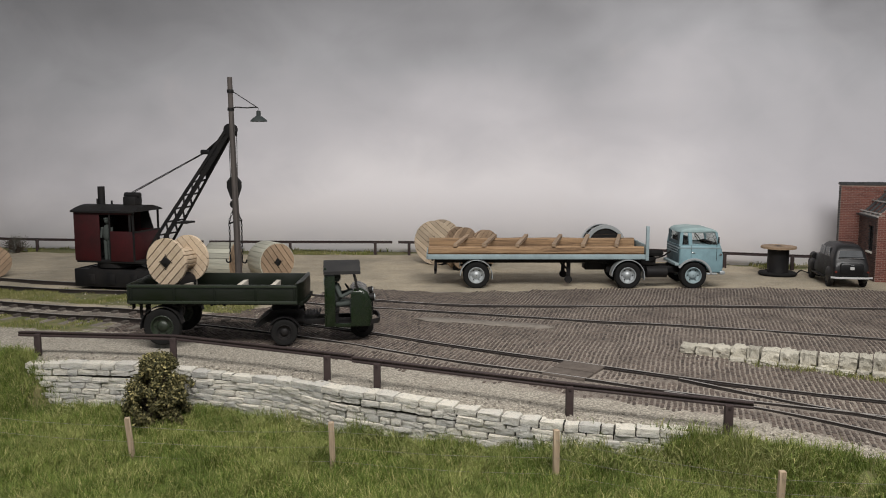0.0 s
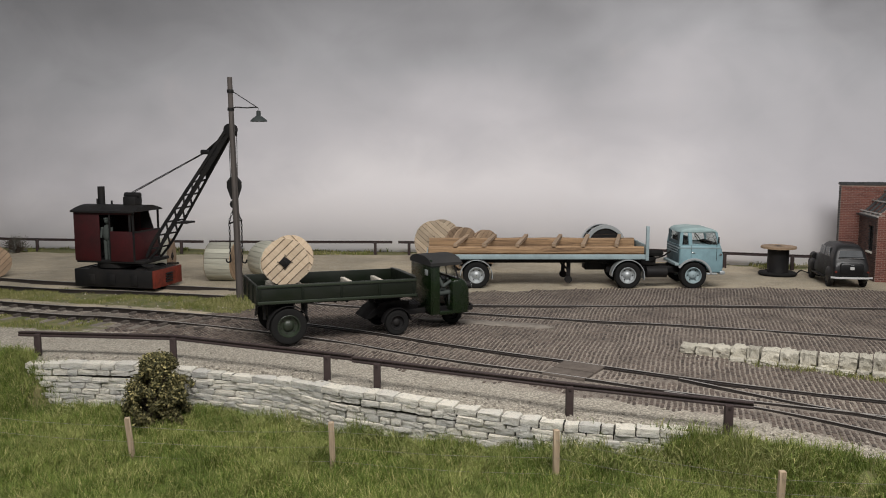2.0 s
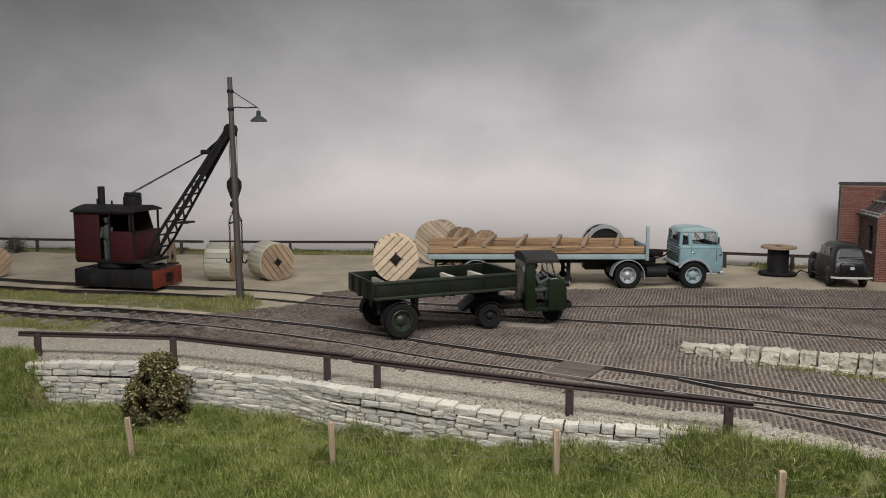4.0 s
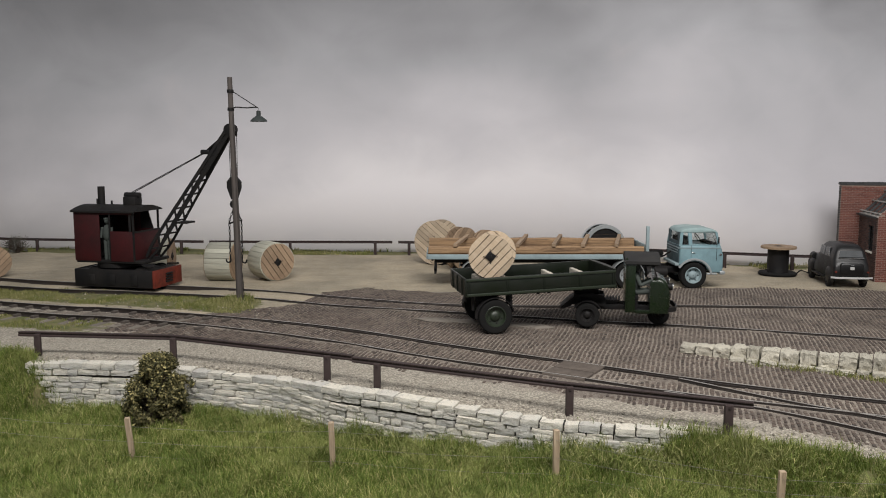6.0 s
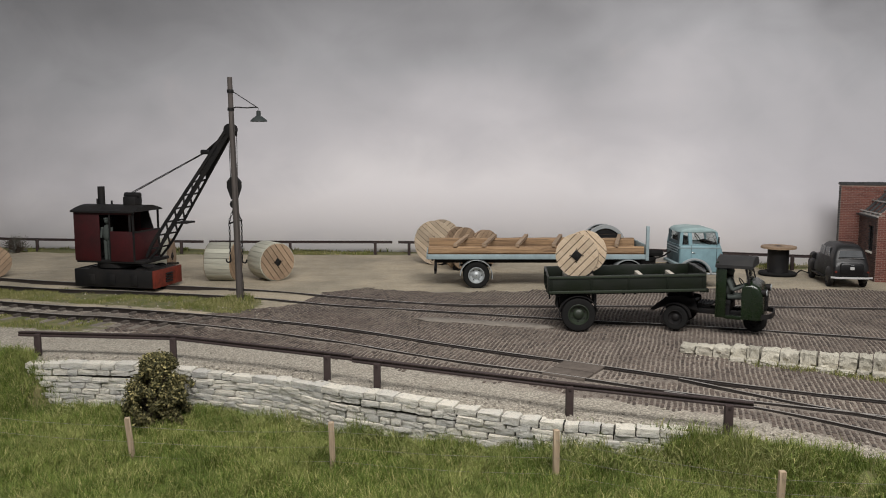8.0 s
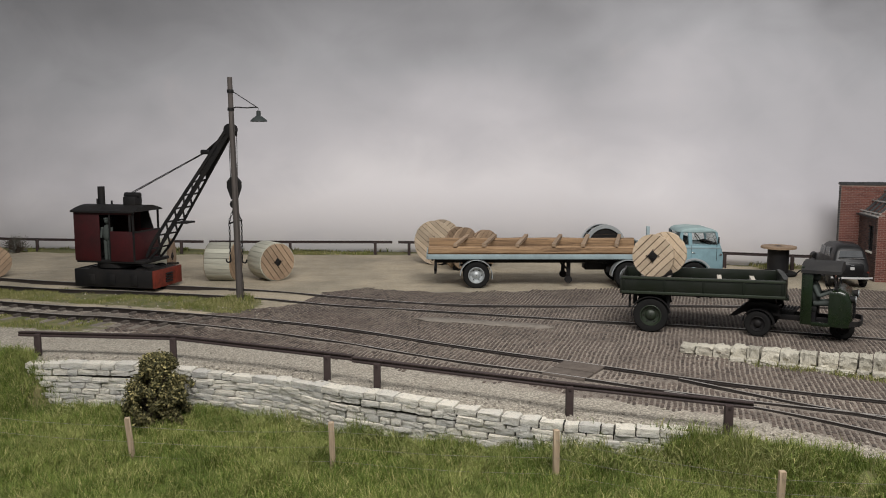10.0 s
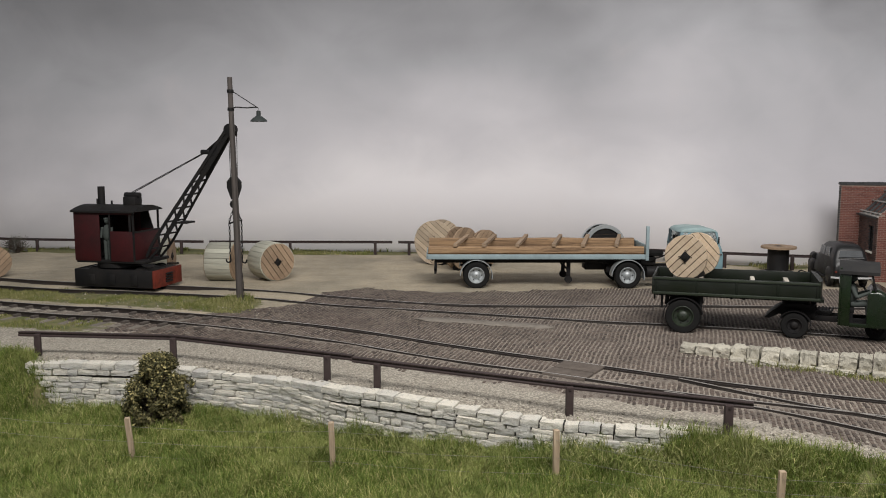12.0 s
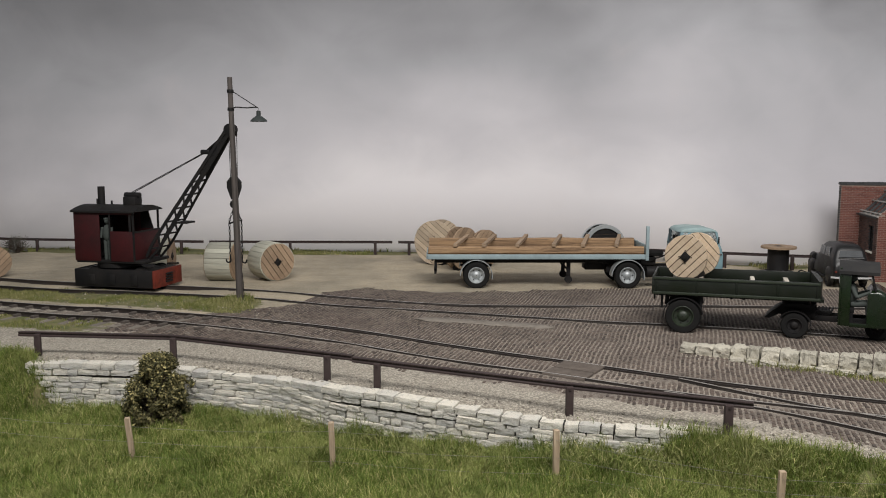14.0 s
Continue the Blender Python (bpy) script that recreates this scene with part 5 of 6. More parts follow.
    bm = bm_new()
    rod(bm, (hx, -0.08, 3.55), (hx, 0.08, 3.55), 0.21, n=18)
    prism(bm, [(hx - 0.22, 3.7), (hx - 0.22, 3.5), (hx - 0.08, 3.12), (hx + 0.08, 3.12), (hx + 0.22, 3.5), (hx + 0.22, 3.7), (hx + 0.08, 3.86), (hx - 0.08, 3.86)], -0.1, 0.1)
    rod(bm, (hx - 0.02, -0.05, 2.95), (hx - 0.02, 0.05, 2.95), 0.14, n=14)
    part("hoist_block", bm, IRON, t, "black hoist block")

    def link_mesh():
        bm = bm_new()
        rows = []
        for i in range(10):
            a = 2 * math.pi * i / 10
            c = Vector((0.028 * math.cos(a), 0, 0.06 * math.sin(a)))
            o = Vector((math.cos(a), 0, math.sin(a)))
            rows.append([bm.verts.new(c + o * 0.013 * math.cos(b) + Vector((0, 0.013 * math.sin(b), 0))) for b in (0, 1.57, 3.14, 4.71)])
        for i in range(10):
            for j in range(4):
                bm.faces.new((rows[i][j], rows[i][(j + 1) % 4], rows[(i + 1) % 10][(j + 1) % 4], rows[(i + 1) % 10][j]))
        return bm
    proto = None
    for sgn in (-1, 1):
        pts = [Vector((hx + sgn * 0.03, 0, 2.85)), Vector((hx + sgn * 0.22, 0, 2.38)), Vector((hx + sgn * 0.22, 0, 1.25))]
        k = 0
        for a, b in zip(pts, pts[1:]):
            n = int((b - a).length / 0.088)
            for i in range(n):
                p = a + (b - a) * (i + 0.5) / n
                tilt = math.degrees(math.atan2((b - a).x, (b - a).z))
                m = at(p.x, p.y, p.z, 0, tilt, 0) @ Matrix.Rotation(radians(90 * (k % 2)), 4, "Z")
                if proto is None:
                    proto = part("chain_link", link_mesh(), IRON, t, m=m)
                else:
                    again(proto, m)
                k += 1
        hook = bm_new()
        path = [Vector((hx + sgn * 0.22, 0, 1.25))] + [Vector((hx + sgn * 0.22 + sgn * (0.07 - 0.085 * math.cos(a)), 0, 1.06 - 0.085 * math.sin(a))) for a in (0, 0.6, 1.2, 1.8, 2.4, 3.0, 3.6)]
        for a, b in zip(path, path[1:]):
            rod(hook, a, b, 0.028, 0.024, 8)
        part("hook", hook, IRON, t, "black lifting hook")
    part("spreader_bar", rod(bm_new(), (hx - 0.24, 0, 2.3), (hx + 0.24, 0, 2.42), 0.03, n=8), IRON, t)
    return base


def standing_figure(m):
    bm = bm_new()
    def ball(px, py, pz, r, sx=1, sy=1, sz=1):
        q = bmesh.ops.create_icosphere(bm, subdivisions=2, radius=r)["verts"]
        bmesh.ops.transform(bm, matrix=Matrix.Translation((px, py, pz)) @ Matrix.Diagonal((sx, sy, sz, 1)), verts=q)
    for sgn in (-1, 1):
        rod(bm, (sgn * 0.08, 0, 0.0), (sgn * 0.08, 0, 0.75), 0.07, 0.09)
        rod(bm, (sgn * 0.2, 0, 1.25), (sgn * 0.22, -0.1, 0.85), 0.06, 0.045)
    ball(0, 0, 1.02, 0.2, 1, 0.7, 1.75)
    ball(0, 0, 1.5, 0.11, 0.9, 1, 1.15)
    turned(bm, [(0.12, 0.0), (0.11, 0.06), (0.02, 0.08)], at_plain(0, 0, 1.56) @ Matrix.Rotation(radians(90), 4, "X"), 14)
    ob = part("figurine", bm, FIGURE, smooth=80)
    ob.matrix_basis = m
    return tagged(ob, "small painted figurine in grey standing in the crane doorway", "figurine")


crane_base = rail_crane()
standing_figure(crane_base @ at(-0.33, -0.62, 1.04) @ Matrix.Diagonal((0.88, 0.88, 0.88, 1)))


# ---- lamp post ----
def lamp_post():
    t = thing("lamp_post", at(-6.45, 25.67, 0.0), "tarred wooden yard lamp post with an enamel shade", "lamp post")
    bm = bm_new()
    rod(bm, (0, 0, -0.1), (-0.06, 0, 3.4), 0.115, 0.095, 16)
    rod(bm, (-0.06, 0, 3.4), (-0.12, 0, 6.98), 0.095, 0.075, 16)
    part("pole", bm, POLEWOOD, t)
    arm = bm_new()
    pts = curve_through([(-0.1, -0.08, 5.98), (0.05, -0.08, 6.06), (0.4, -0.08, 6.04), (0.72, -0.08, 6.06), (0.76, -0.08, 6.0)], 0.08)
    sweep(arm, pts, [(0.022 * math.cos(a), 0.022 * math.sin(a)) for a in (0, 1.05, 2.1, 3.14, 4.19, 5.24)])
    part("bracket_arm", arm, IRON, t)
    part("stay_rod", rod(bm_new(), (-0.08, -0.08, 6.58), (0.7, -0.08, 6.07), 0.013, n=6), IRON, t)
    for z in (6.0, 6.55):
        part("collar", turned(bm_new(), [(0.1, -0.05), (0.105, 0.0), (0.1, 0.05)], at_plain(-0.11, 0, z) @ Matrix.Rotation(radians(90), 4, "X"), 16), IRON, t)
    prof = [(0.03, 0.34), (0.065, 0.32), (0.07, 0.18), (0.15, 0.13), (0.24, 0.05), (0.265, 0.0), (0.25, 0.0), (0.14, 0.10), (0.05, 0.14)]
    shade = bm_new()
    turned(shade, [(r, z) for r, z in prof], at_plain(0.76, -0.08, 5.62) @ Matrix.Rotation(radians(90), 4, "X"), 28)
    part("shade", shade, paint("grey_green_enamel", (0.04, 0.048, 0.046), (0.025, 0.028, 0.028), 0.5), t, "grey-green enamel lamp shade")
    part("bulb", turned(bm_new(), [(0.02, -0.02), (0.06, 0.0), (0.07, 0.05), (0.03, 0.12)], at_plain(0.76, -0.08, 5.64) @ Matrix.Rotation(radians(90), 4, "X"), 14), ALLOY, t, "unlit bulb")
    part("cable", sweep(bm_new(), curve_through([(0.14, -0.02, 0.0), (0.13, -0.06, 0.6), (0.09, -0.09, 1.2), (0.04, -0.1, 2.4), (-0.02, -0.1, 5.8)], 0.2), [(0.012, -0.012), (0.012, 0.012), (-0.012, 0.012), (-0.012, -0.012)]), IRON, t, "black cable run down the pole")
    return t


lamp_post()


# ---- black saloon seen from behind ----
def saloon():
    t = thing("saloon_car", at(14.0, 27.75, 0.0, 0, 0, 82) @ Matrix.Diagonal((0.88, 0.96, 0.96, 1)), "old black saloon car with a chrome rear bumper", "car")
    # local +X runs from tail to nose
    rows = []
    bm = bm_new()
    def half(x, z):
        w = 0.61 - 0.11 * max(0, z - 0.98) / 0.6
        return w * (0.93 if x < 0.03 or x > 3.4 else 1.0) * (0.80 if x > 2.3 and z > 0.7 else 1.0)
    sections = [(0.0, 0.45, 0.62), (0.02, 0.40, 0.84), (0.09, 0.38, 0.99), (0.17, 0.36, 1.07), (0.27, 0.36, 1.38), (0.36, 0.36, 1.49), (0.55, 0.36, 1.56), (1.2, 0.36, 1.60), (1.8, 0.36, 1.56), (2.0, 0.36, 1.48), (2.2, 0.38, 1.08), (2.8, 0.40, 1.02), (3.38, 0.42, 0.95), (3.5, 0.48, 0.80)]
    for x, lo, hi in sections:
        ring = []
        for i in range(17):
            a = math.pi * i / 16
            c, s = math.cos(a), math.sin(a)
            z = lo + (hi - lo) * abs(s) ** 0.36
            w = half(x, z)
            ring.append(bm.verts.new((x, -w * (1 if c > 0 else -1) * abs(c) ** 0.36, z)))
        rows.append(ring)
    for a, b in zip(rows, rows[1:]):
        for i in range(16):
            bm.faces.new((a[i], a[i + 1], b[i + 1], b[i]))
        bm.faces.new((a[16], a[0], b[0], b[16]))
    bm.faces.new(rows[0])
    bm.faces.new(rows[-1][::-1])
    body = part("body", bm, BLACKCAR, t, "dull black car body", smooth=55)
    glass = paint("car_window", (0.10, 0.105, 0.11), (0.05, 0.053, 0.055), 0.12, 0.2)
    def pane(name, corners, thick):
        bm = bm_new()
        a = [bm.verts.new(c) for c in corners]
        b = [bm.verts.new(Vector(c) + Vector(thick)) for c in corners]
        bm.faces.new(a)
        bm.faces.new(b[::-1])
        for i in range(4):
            bm.faces.new((a[i], b[i], b[(i + 1) % 4], a[(i + 1) % 4]))
        return part(name, bm, glass, body, "grey reflecting window")
    pane("rear_window", [(0.185, -0.41, 1.12), (0.185, 0.41, 1.12), (0.258, 0.36, 1.34), (0.258, -0.36, 1.34)], (-0.03, 0, 0.012))
    for sgn in (-1, 1):
        pane("side_window", [(0.72, sgn * 0.585, 1.1), (1.25, sgn * 0.585, 1.1), (1.25, sgn * 0.528, 1.42), (0.84, sgn * 0.528, 1.42)], (0, sgn * 0.016, 0))
        pane("side_window", [(1.34, sgn * 0.585, 1.1), (1.9, sgn * 0.585, 1.1), (1.86, sgn * 0.528, 1.42), (1.34, sgn * 0.528, 1.42)], (0, sgn * 0.016, 0))
        for x in (0.62, 2.85):
            wheel("wheel", t, 0.31, 0.16, at(x, sgn * 0.58, 0.31, 0, 0, 0 if sgn < 0 else 180), rim=BLACKCAR)
            bm = bm_new()
            q = bmesh.ops.create_uvsphere(bm, u_segments=16, v_segments=10, radius=1.0)["verts"]
            bmesh.ops.transform(bm, matrix=at_plain(x, sgn * 0.55, 0.44) @ Matrix.Diagonal((0.46, 0.13, 0.34, 1)), verts=q)
            part("wing", bm, BLACKCAR, body, smooth=80)
        part("running_board", box(bm_new(), 1.0, 2.5, sgn * 0.62 - 0.08, sgn * 0.62 + 0.08, 0.3, 0.35, 0.01), BLACKCAR, body)
        part("headlamp", rod(bm_new(), (2.95, sgn * 0.46, 0.86), (3.2, sgn * 0.46, 0.86), 0.12, 0.14, 16), BLACKCAR, body)
    # Pale, barely metallic bumper colour stands for the bright reflection of chrome.
    part("rear_bumper", sweep(bm_new(), [(0.0, -0.70, 0.42), (-0.11, -0.5, 0.42), (-0.14, 0.0, 0.42), (-0.11, 0.5, 0.42), (0.0, 0.70, 0.42)], [(-0.02, -0.034), (0.015, -0.03), (0.035, 0.0), (0.015, 0.03), (-0.02, 0.034)]), paint("painted_chrome_shine", (0.72, 0.72, 0.71), (0.42, 0.42, 0.41), 0.3, 0.2, 0.3), body, "chrome rear bumper, its shine painted pale")
    part("plate", box(bm_new(), -0.055, -0.03, -0.07, 0.07, 0.70, 0.80, 0.005), paint("pale_plate", (0.5, 0.5, 0.48), (0.3, 0.3, 0.3), 0.5), body, "small pale plate")
    lid = bm_new()
    box(lid, -0.035, 0.1, -0.40, 0.40, 0.50, 0.92, 0.05)
    part("boot_lid", lid, BLACKCAR, body, "rounded black boot lid", smooth=60)
    for y in (-0.54, 0.54):
        part("tail_lamp", rod(bm_new(), (-0.05, y, 0.62), (0.04, y, 0.62), 0.035, n=10), BEAMRED, body, "small red tail lamp")
    part("rear_screen_bead", box(bm_new(), 0.13, 0.2, -0.44, 0.44, 1.085, 1.105, 0.006), CHROME, body)
    part("boot_handle", box(bm_new(), -0.06, -0.03, -0.05, 0.05, 0.84, 0.87, 0.005), CHROME, body)
    return t


saloon()


# ---- roofless brick building ----
def brick_face(name, parent, m, width, height, holes=(), top=None, seed=1, mat=None):
    """Bricks in stretcher courses on a face that looks along -Y of m."""
    rng = np.random.default_rng(seed)
    bw, bh = 0.2, 0.066
    quads = []
    for row in range(int(height / bh)):
        z = row * bh
        x = -bw * 0.5 * (row % 2)
        while x < width:
            a, b = max(x, 0.0) + 0.006, min(x + bw, width) - 0.006
            x += bw
            if b - a < 0.03:
                continue
            c = (a + b) / 2
            if any(h0 < c < h1 and v0 < z + bh / 2 < v1 for h0, h1, v0, v1 in holes):
                continue
            if top and z + bh > top(c):
                continue
            quads.append((a + 0.003, b - 0.003, z + 0.008, z + bh - 0.008))
    q = np.array(quads)
    k = len(q)
    d = -0.012 - 0.006 * rng.random(k)
    v = np.zeros((k, 8, 3))
    for n, (ix, iz) in enumerate(((0, 2), (1, 2), (1, 3), (0, 3))):
        for lvl in (0, 1):
            v[:, n + 4 * lvl, 0], v[:, n + 4 * lvl, 2] = q[:, ix], q[:, iz]
            v[:, n + 4 * lvl, 1] = d if lvl else 0.002
    f = np.array([(4, 5, 6, 7), (0, 1, 5, 4), (1, 2, 6, 5), (2, 3, 7, 6), (3, 0, 4, 7)])
    ob = raw_mesh(name, v.reshape(-1, 3), (np.arange(k)[:, None, None] * 8 + f[None]).reshape(-1, 4), mat or BRICKS, parent)
    ob.matrix_basis = m
    return tagged(ob, kind="stuff")


def bricks_material(name, a, b, c):
    n = Nodes(name, 0.9)
    tone = n.ramp(n.chance(True), (0.0, a), (0.5, b), (1.0, c))
    n.colour(n.mix(n.ramp(n.noise(1.2, 5), (0.45, 0.0), (0.75, 0.6)), tone, b)).bump(n.noise(25, 3), 0.01, 0.5)
    return n.mat


BRICKS = bricks_material("weathered_red_bricks", (0.115, 0.042, 0.033), (0.155, 0.055, 0.042), (0.20, 0.078, 0.058))
# Darker brown copy of the bricks, with the side wall's shadow in its colour.
SHADEBRICKS = bricks_material("shaded_brown_bricks", (0.05, 0.028, 0.023), (0.085, 0.045, 0.036), (0.13, 0.07, 0.055))
ENDBRICKS = bricks_material("grey_end_bricks", (0.05, 0.048, 0.047), (0.075, 0.072, 0.07), (0.10, 0.095, 0.09))


def brick_building():
    t = thing("brick_building", at(15.62, 29.3, 0.0, 0, 0, -10), "derelict red brick building with bare roof rafters", "building")
    # left wall with a window opening, front gable, tall wall behind
    bm = bm_new()
    for y0, y1, z0, z1 in ((0.2, 0.45, 0, 2.33), (0.95, 2.05, 0, 2.33), (0.45, 0.95, 0, 1.05), (0.45, 0.95, 2.0, 2.33)):
        box(bm, 0.0, 0.2, y0, y1, z0, z1)
    part("side_wall", bm, SLATE, t, "brown brick side wall with a window hole, shade painted in")
    slope = 0.95
    part("gable_wall", prism(bm_new(), [(0.0, 0.0), (5.0, 0.0), (5.0, 2.33), (2.5, 2.33 + 2.5 * slope), (0.0, 2.33)], 0.0, 0.2), BRICKJOINT, t)
    part("tall_wall", box(bm_new(), -0.72, 6.0, 2.05, 2.3, 0.0, 3.42), BRICKJOINT, t)
    brick_face("bricks", t, at(0.0, 0.0, 0.0), 5.0, 4.1, top=lambda x: 2.33 + slope * (2.5 - abs(x - 2.5)), seed=3)
    brick_face("bricks", t, at(-0.72, 2.05, 0.0), 6.7, 3.42, seed=4)
    brick_face("bricks", t, at(0.0, 2.05, 0.0, 0, 0, -90), 2.05, 2.33, holes=[(1.1, 1.6, 1.05, 2.0)], seed=5, mat=SHADEBRICKS)
    brick_face("bricks", t, at(-0.72, 2.3, 0.0, 0, 0, -90), 0.25, 3.42, seed=6, mat=ENDBRICKS)
    part("coping", box(bm_new(), -0.76, 6.05, 2.0, 2.35, 3.42, 3.47, 0.01), SLATE, t, "dark slate coping")
    cop = part("coping_tile", box(bm_new(), -0.09, 0.09, -0.16, 0.16, 0.0, 0.05, 0.01), SLATE, t)
    cop.matrix_basis = at(-0.66, 2.17, 3.47)
    for k in range(1, 34):
        again(cop, at(-0.66 + 0.2 * k, 2.17, 3.47, random.uniform(-3, 3), 0, random.uniform(-4, 4)))
    win = part("window", box(bm_new(), 0.05, 0.09, 0.45, 0.95, 1.05, 1.09), IRON, t)
    part("window_frame", box(bm_new(), 0.05, 0.09, 0.45, 0.49, 1.05, 2.0), IRON, win)
    part("window_frame", box(bm_new(), 0.05, 0.09, 0.91, 0.95, 1.05, 2.0), IRON, win)
    part("window_bar", box(bm_new(), 0.05, 0.08, 0.69, 0.72, 1.05, 2.0), IRON, win)
    part("window_bar", box(bm_new(), 0.05, 0.08, 0.45, 0.95, 1.5, 1.53), IRON, win)
    part("window_bar", box(bm_new(), 0.05, 0.08, 0.45, 0.95, 1.76, 1.785), IRON, win)
    # Added dark sheet paints the darkness of the room behind the window.
    part("dark_board", box(bm_new(), 0.1, 0.12, 0.45, 0.95, 1.05, 2.0), SLATE, win, "added dark sheet standing for the dim interior behind the panes")
    part("sill", box(bm_new(), -0.07, 0.1, 0.4, 1.0, 0.98, 1.05, 0.01), STONE, t, "pale stone sill")
    part("wall_plate", box(bm_new(), -0.05, 0.12, 0.0, 2.05, 2.33, 2.39, 0.01), WHITEWOOD, t, "bleached timber wall plate")
    for k in range(4):
        y = 0.25 + 0.5 * k
        part("rafter", beam(bm_new(), (0.0, y, 2.36), (2.5, y, 2.41 + 2.5 * slope), 0.05, 0.08), SLATE, t, "dark bare rafter")
    for k in range(6):
        x = 0.02 + 0.4 * k
        part("roof_batten", beam(bm_new(), (x, -0.1, 2.45 + slope * x), (x, 2.05, 2.45 + slope * x), 0.05, 0.04), WHITEWOOD, t)
    part("inner_wall", box(bm_new(), 2.6, 2.7, 0.2, 2.05, 0.0, 2.3), BRICKJOINT, t)
    part("gutter_board", beam(bm_new(), (-0.12, -0.1, 2.33), (-0.12, 2.05, 2.33), 0.03, 0.06), SLATE, t)
    return t


brick_building()


# ---- stakes and wire in the field ----
def stake_fence():
    t = thing("stake_fence", at(0, 0), "field fence of pale wooden stakes and thin wires", "fence")
    spots = [(-9.6, 15.6), (-5.82, 14.84), (-1.99, 14.29), (1.9, 13.2), (5.1, 11.85), (8.4, 10.7)]
    tops = []
    for k, (x, y) in enumerate(spots):
        z = float(ground_z(x, y))
        lean = (0.0, -0.09, -0.03, -0.01, 0.02, 0.0)[k]
        h = (0.9, 0.92, 0.9, 0.95, 0.68, 0.8)[k]
        bm = bm_new()
        beam(bm, (0, 0, -0.2), (lean, 0, h), 0.10, 0.09, (0, 1, 0))
        bmesh.ops.bevel(bm, geom=bm.edges[:], offset=0.012, segments=1, affect="EDGES")
        part("stake", bm, STAKE, t, "split pale wood stake", m=at(x, y, z, 0, 0, random.uniform(-15, 15)))
        tops.append((x, y - 0.05, z, lean, h))
    for frac in (0.82, 0.5, 0.2):
        for a, b in zip(tops, tops[1:]):
            pa = Vector((a[0] + a[3] * frac, a[1], a[2] + a[4] * frac))
            pb = Vector((b[0] + b[3] * frac, b[1], b[2] + b[4] * frac))
            mid = (pa + pb) / 2 + Vector((0, 0, -0.05))
            part("wire", sweep(bm_new(), curve_through([pa, mid, pb], 0.6), [(0.0022, -0.0022), (0.0022, 0.0022), (-0.0022, 0.0022), (-0.0022, -0.0022)]), WIRE, t)
    return t


stake_fence()


# ---- bushes ----
def leaf_cloud(name, parent, clumps, per, size, mat, seed):
    """Curled little leaves round clump centres."""
    rng = np.random.default_rng(seed)
    c = np.repeat(np.array([p[:3] for p in clumps]), per, axis=0)
    r = np.repeat(np.array([p[3] for p in clumps]), per)
    k = len(c)
    d = rng.normal(size=(k, 3))
    d /= np.linalg.norm(d, axis=1)[:, None]
    pos = c + d * (r * rng.random(k) ** 0.4)[:, None]
    a = rng.normal(size=(k, 3))
    a /= np.linalg.norm(a, axis=1)[:, None]
    b = np.cross(a, d)
    b /= np.linalg.norm(b, axis=1)[:, None] + 1e-9
    s = size * (0.6 + 0.8 * rng.random(k))[:, None]
    up = d * s * 0.35
    v = np.stack([pos - a * s, pos - b * s * 0.45 + up, pos + b * s * 0.45 + up, pos + a * s], 1)
    base = np.arange(k)[:, None] * 4
    tris = np.concatenate([base + [0, 1, 2], base + [2, 1, 3]])
    ob = raw_mesh(name, v.reshape(-1, 3), tris, mat, parent)
    return ob


def bush(m, label, mat, h, w, n, seed, per=70, size=0.055, group="", bare=False):
    t = thing("bush", m, label, "bush", group)
    rng = random.Random(seed)
    stems = bm_new()
    clumps = []
    for k in range(n):
        ang = rng.uniform(0, 2 * math.pi)
        f = rng.random()
        z = h * (0.08 + 0.86 * f)
        spread = w / 2 * math.sin(math.pi * min(1, 0.26 + 0.70 * f)) ** 0.85 * (0.5 + 0.5 * rng.random())
        p = Vector((spread * math.cos(ang), spread * math.sin(ang), z))
        mid = Vector((p.x * 0.4, p.y * 0.4, z * 0.6))
        rod(stems, (0.05 * p.x, 0.05 * p.y, -0.1), mid, 0.022, 0.014, 5)
        rod(stems, mid, p, 0.014, 0.005, 5)
        if bare:
            for q in range(4):
                e = p + Vector((rng.uniform(-0.3, 0.3), rng.uniform(-0.3, 0.3), rng.uniform(-0.1, 0.3)))
                rod(stems, mid + (p - mid) * rng.random(), e, 0.01, 0.004, 4)
        clumps.append((p.x, p.y, p.z, 0.13 * (0.7 + 0.6 * rng.random())))
    part("stems", stems, paint("bush_bark", (0.09, 0.07, 0.055), (0.04, 0.03, 0.025), 0.9), t)
    leaf_cloud("foliage", t, clumps, per, size, mat, seed)
    return t


BUSHLEAF = blade_material("bush_leaf", (0.028, 0.03, 0.013), (0.10, 0.092, 0.038), (0.40, 0.34, 0.15))
bush(at(-6.0, 16.75, -1.05), "dense dark olive bush growing against the stone wall", BUSHLEAF, 1.66, 1.42, 150, 3, 110, 0.037)
bush(at(-19.7, 37.6, 0.0), "straggly grey bare bush at the back fence", blade_material("dry_leaf", (0.07, 0.07, 0.06), (0.12, 0.12, 0.10), (0.2, 0.2, 0.18)), 0.72, 1.05, 40, 8, 8, 0.05, bare=True)


# ---- hatch between the rails ----
def track_hatch():
    t = thing("track_hatch", at(2.87, 17.37, 0.0, 0, 0, -32), "pair of grey concrete cover slabs between the rails", "cover slab", kind="structure")
    slab = paint("grey_concrete_slab", (0.135, 0.112, 0.095), (0.07, 0.057, 0.048), 0.9, 0.6, 0.0, 4)
    part("slab", box(bm_new(), -0.48, 0.48, -0.06, 0.56, -0.05, 0.05, 0.012), slab, t)
    part("slab", box(bm_new(), -0.48, 0.48, -0.68, -0.10, -0.05, 0.045, 0.012), slab, t)


track_hatch()


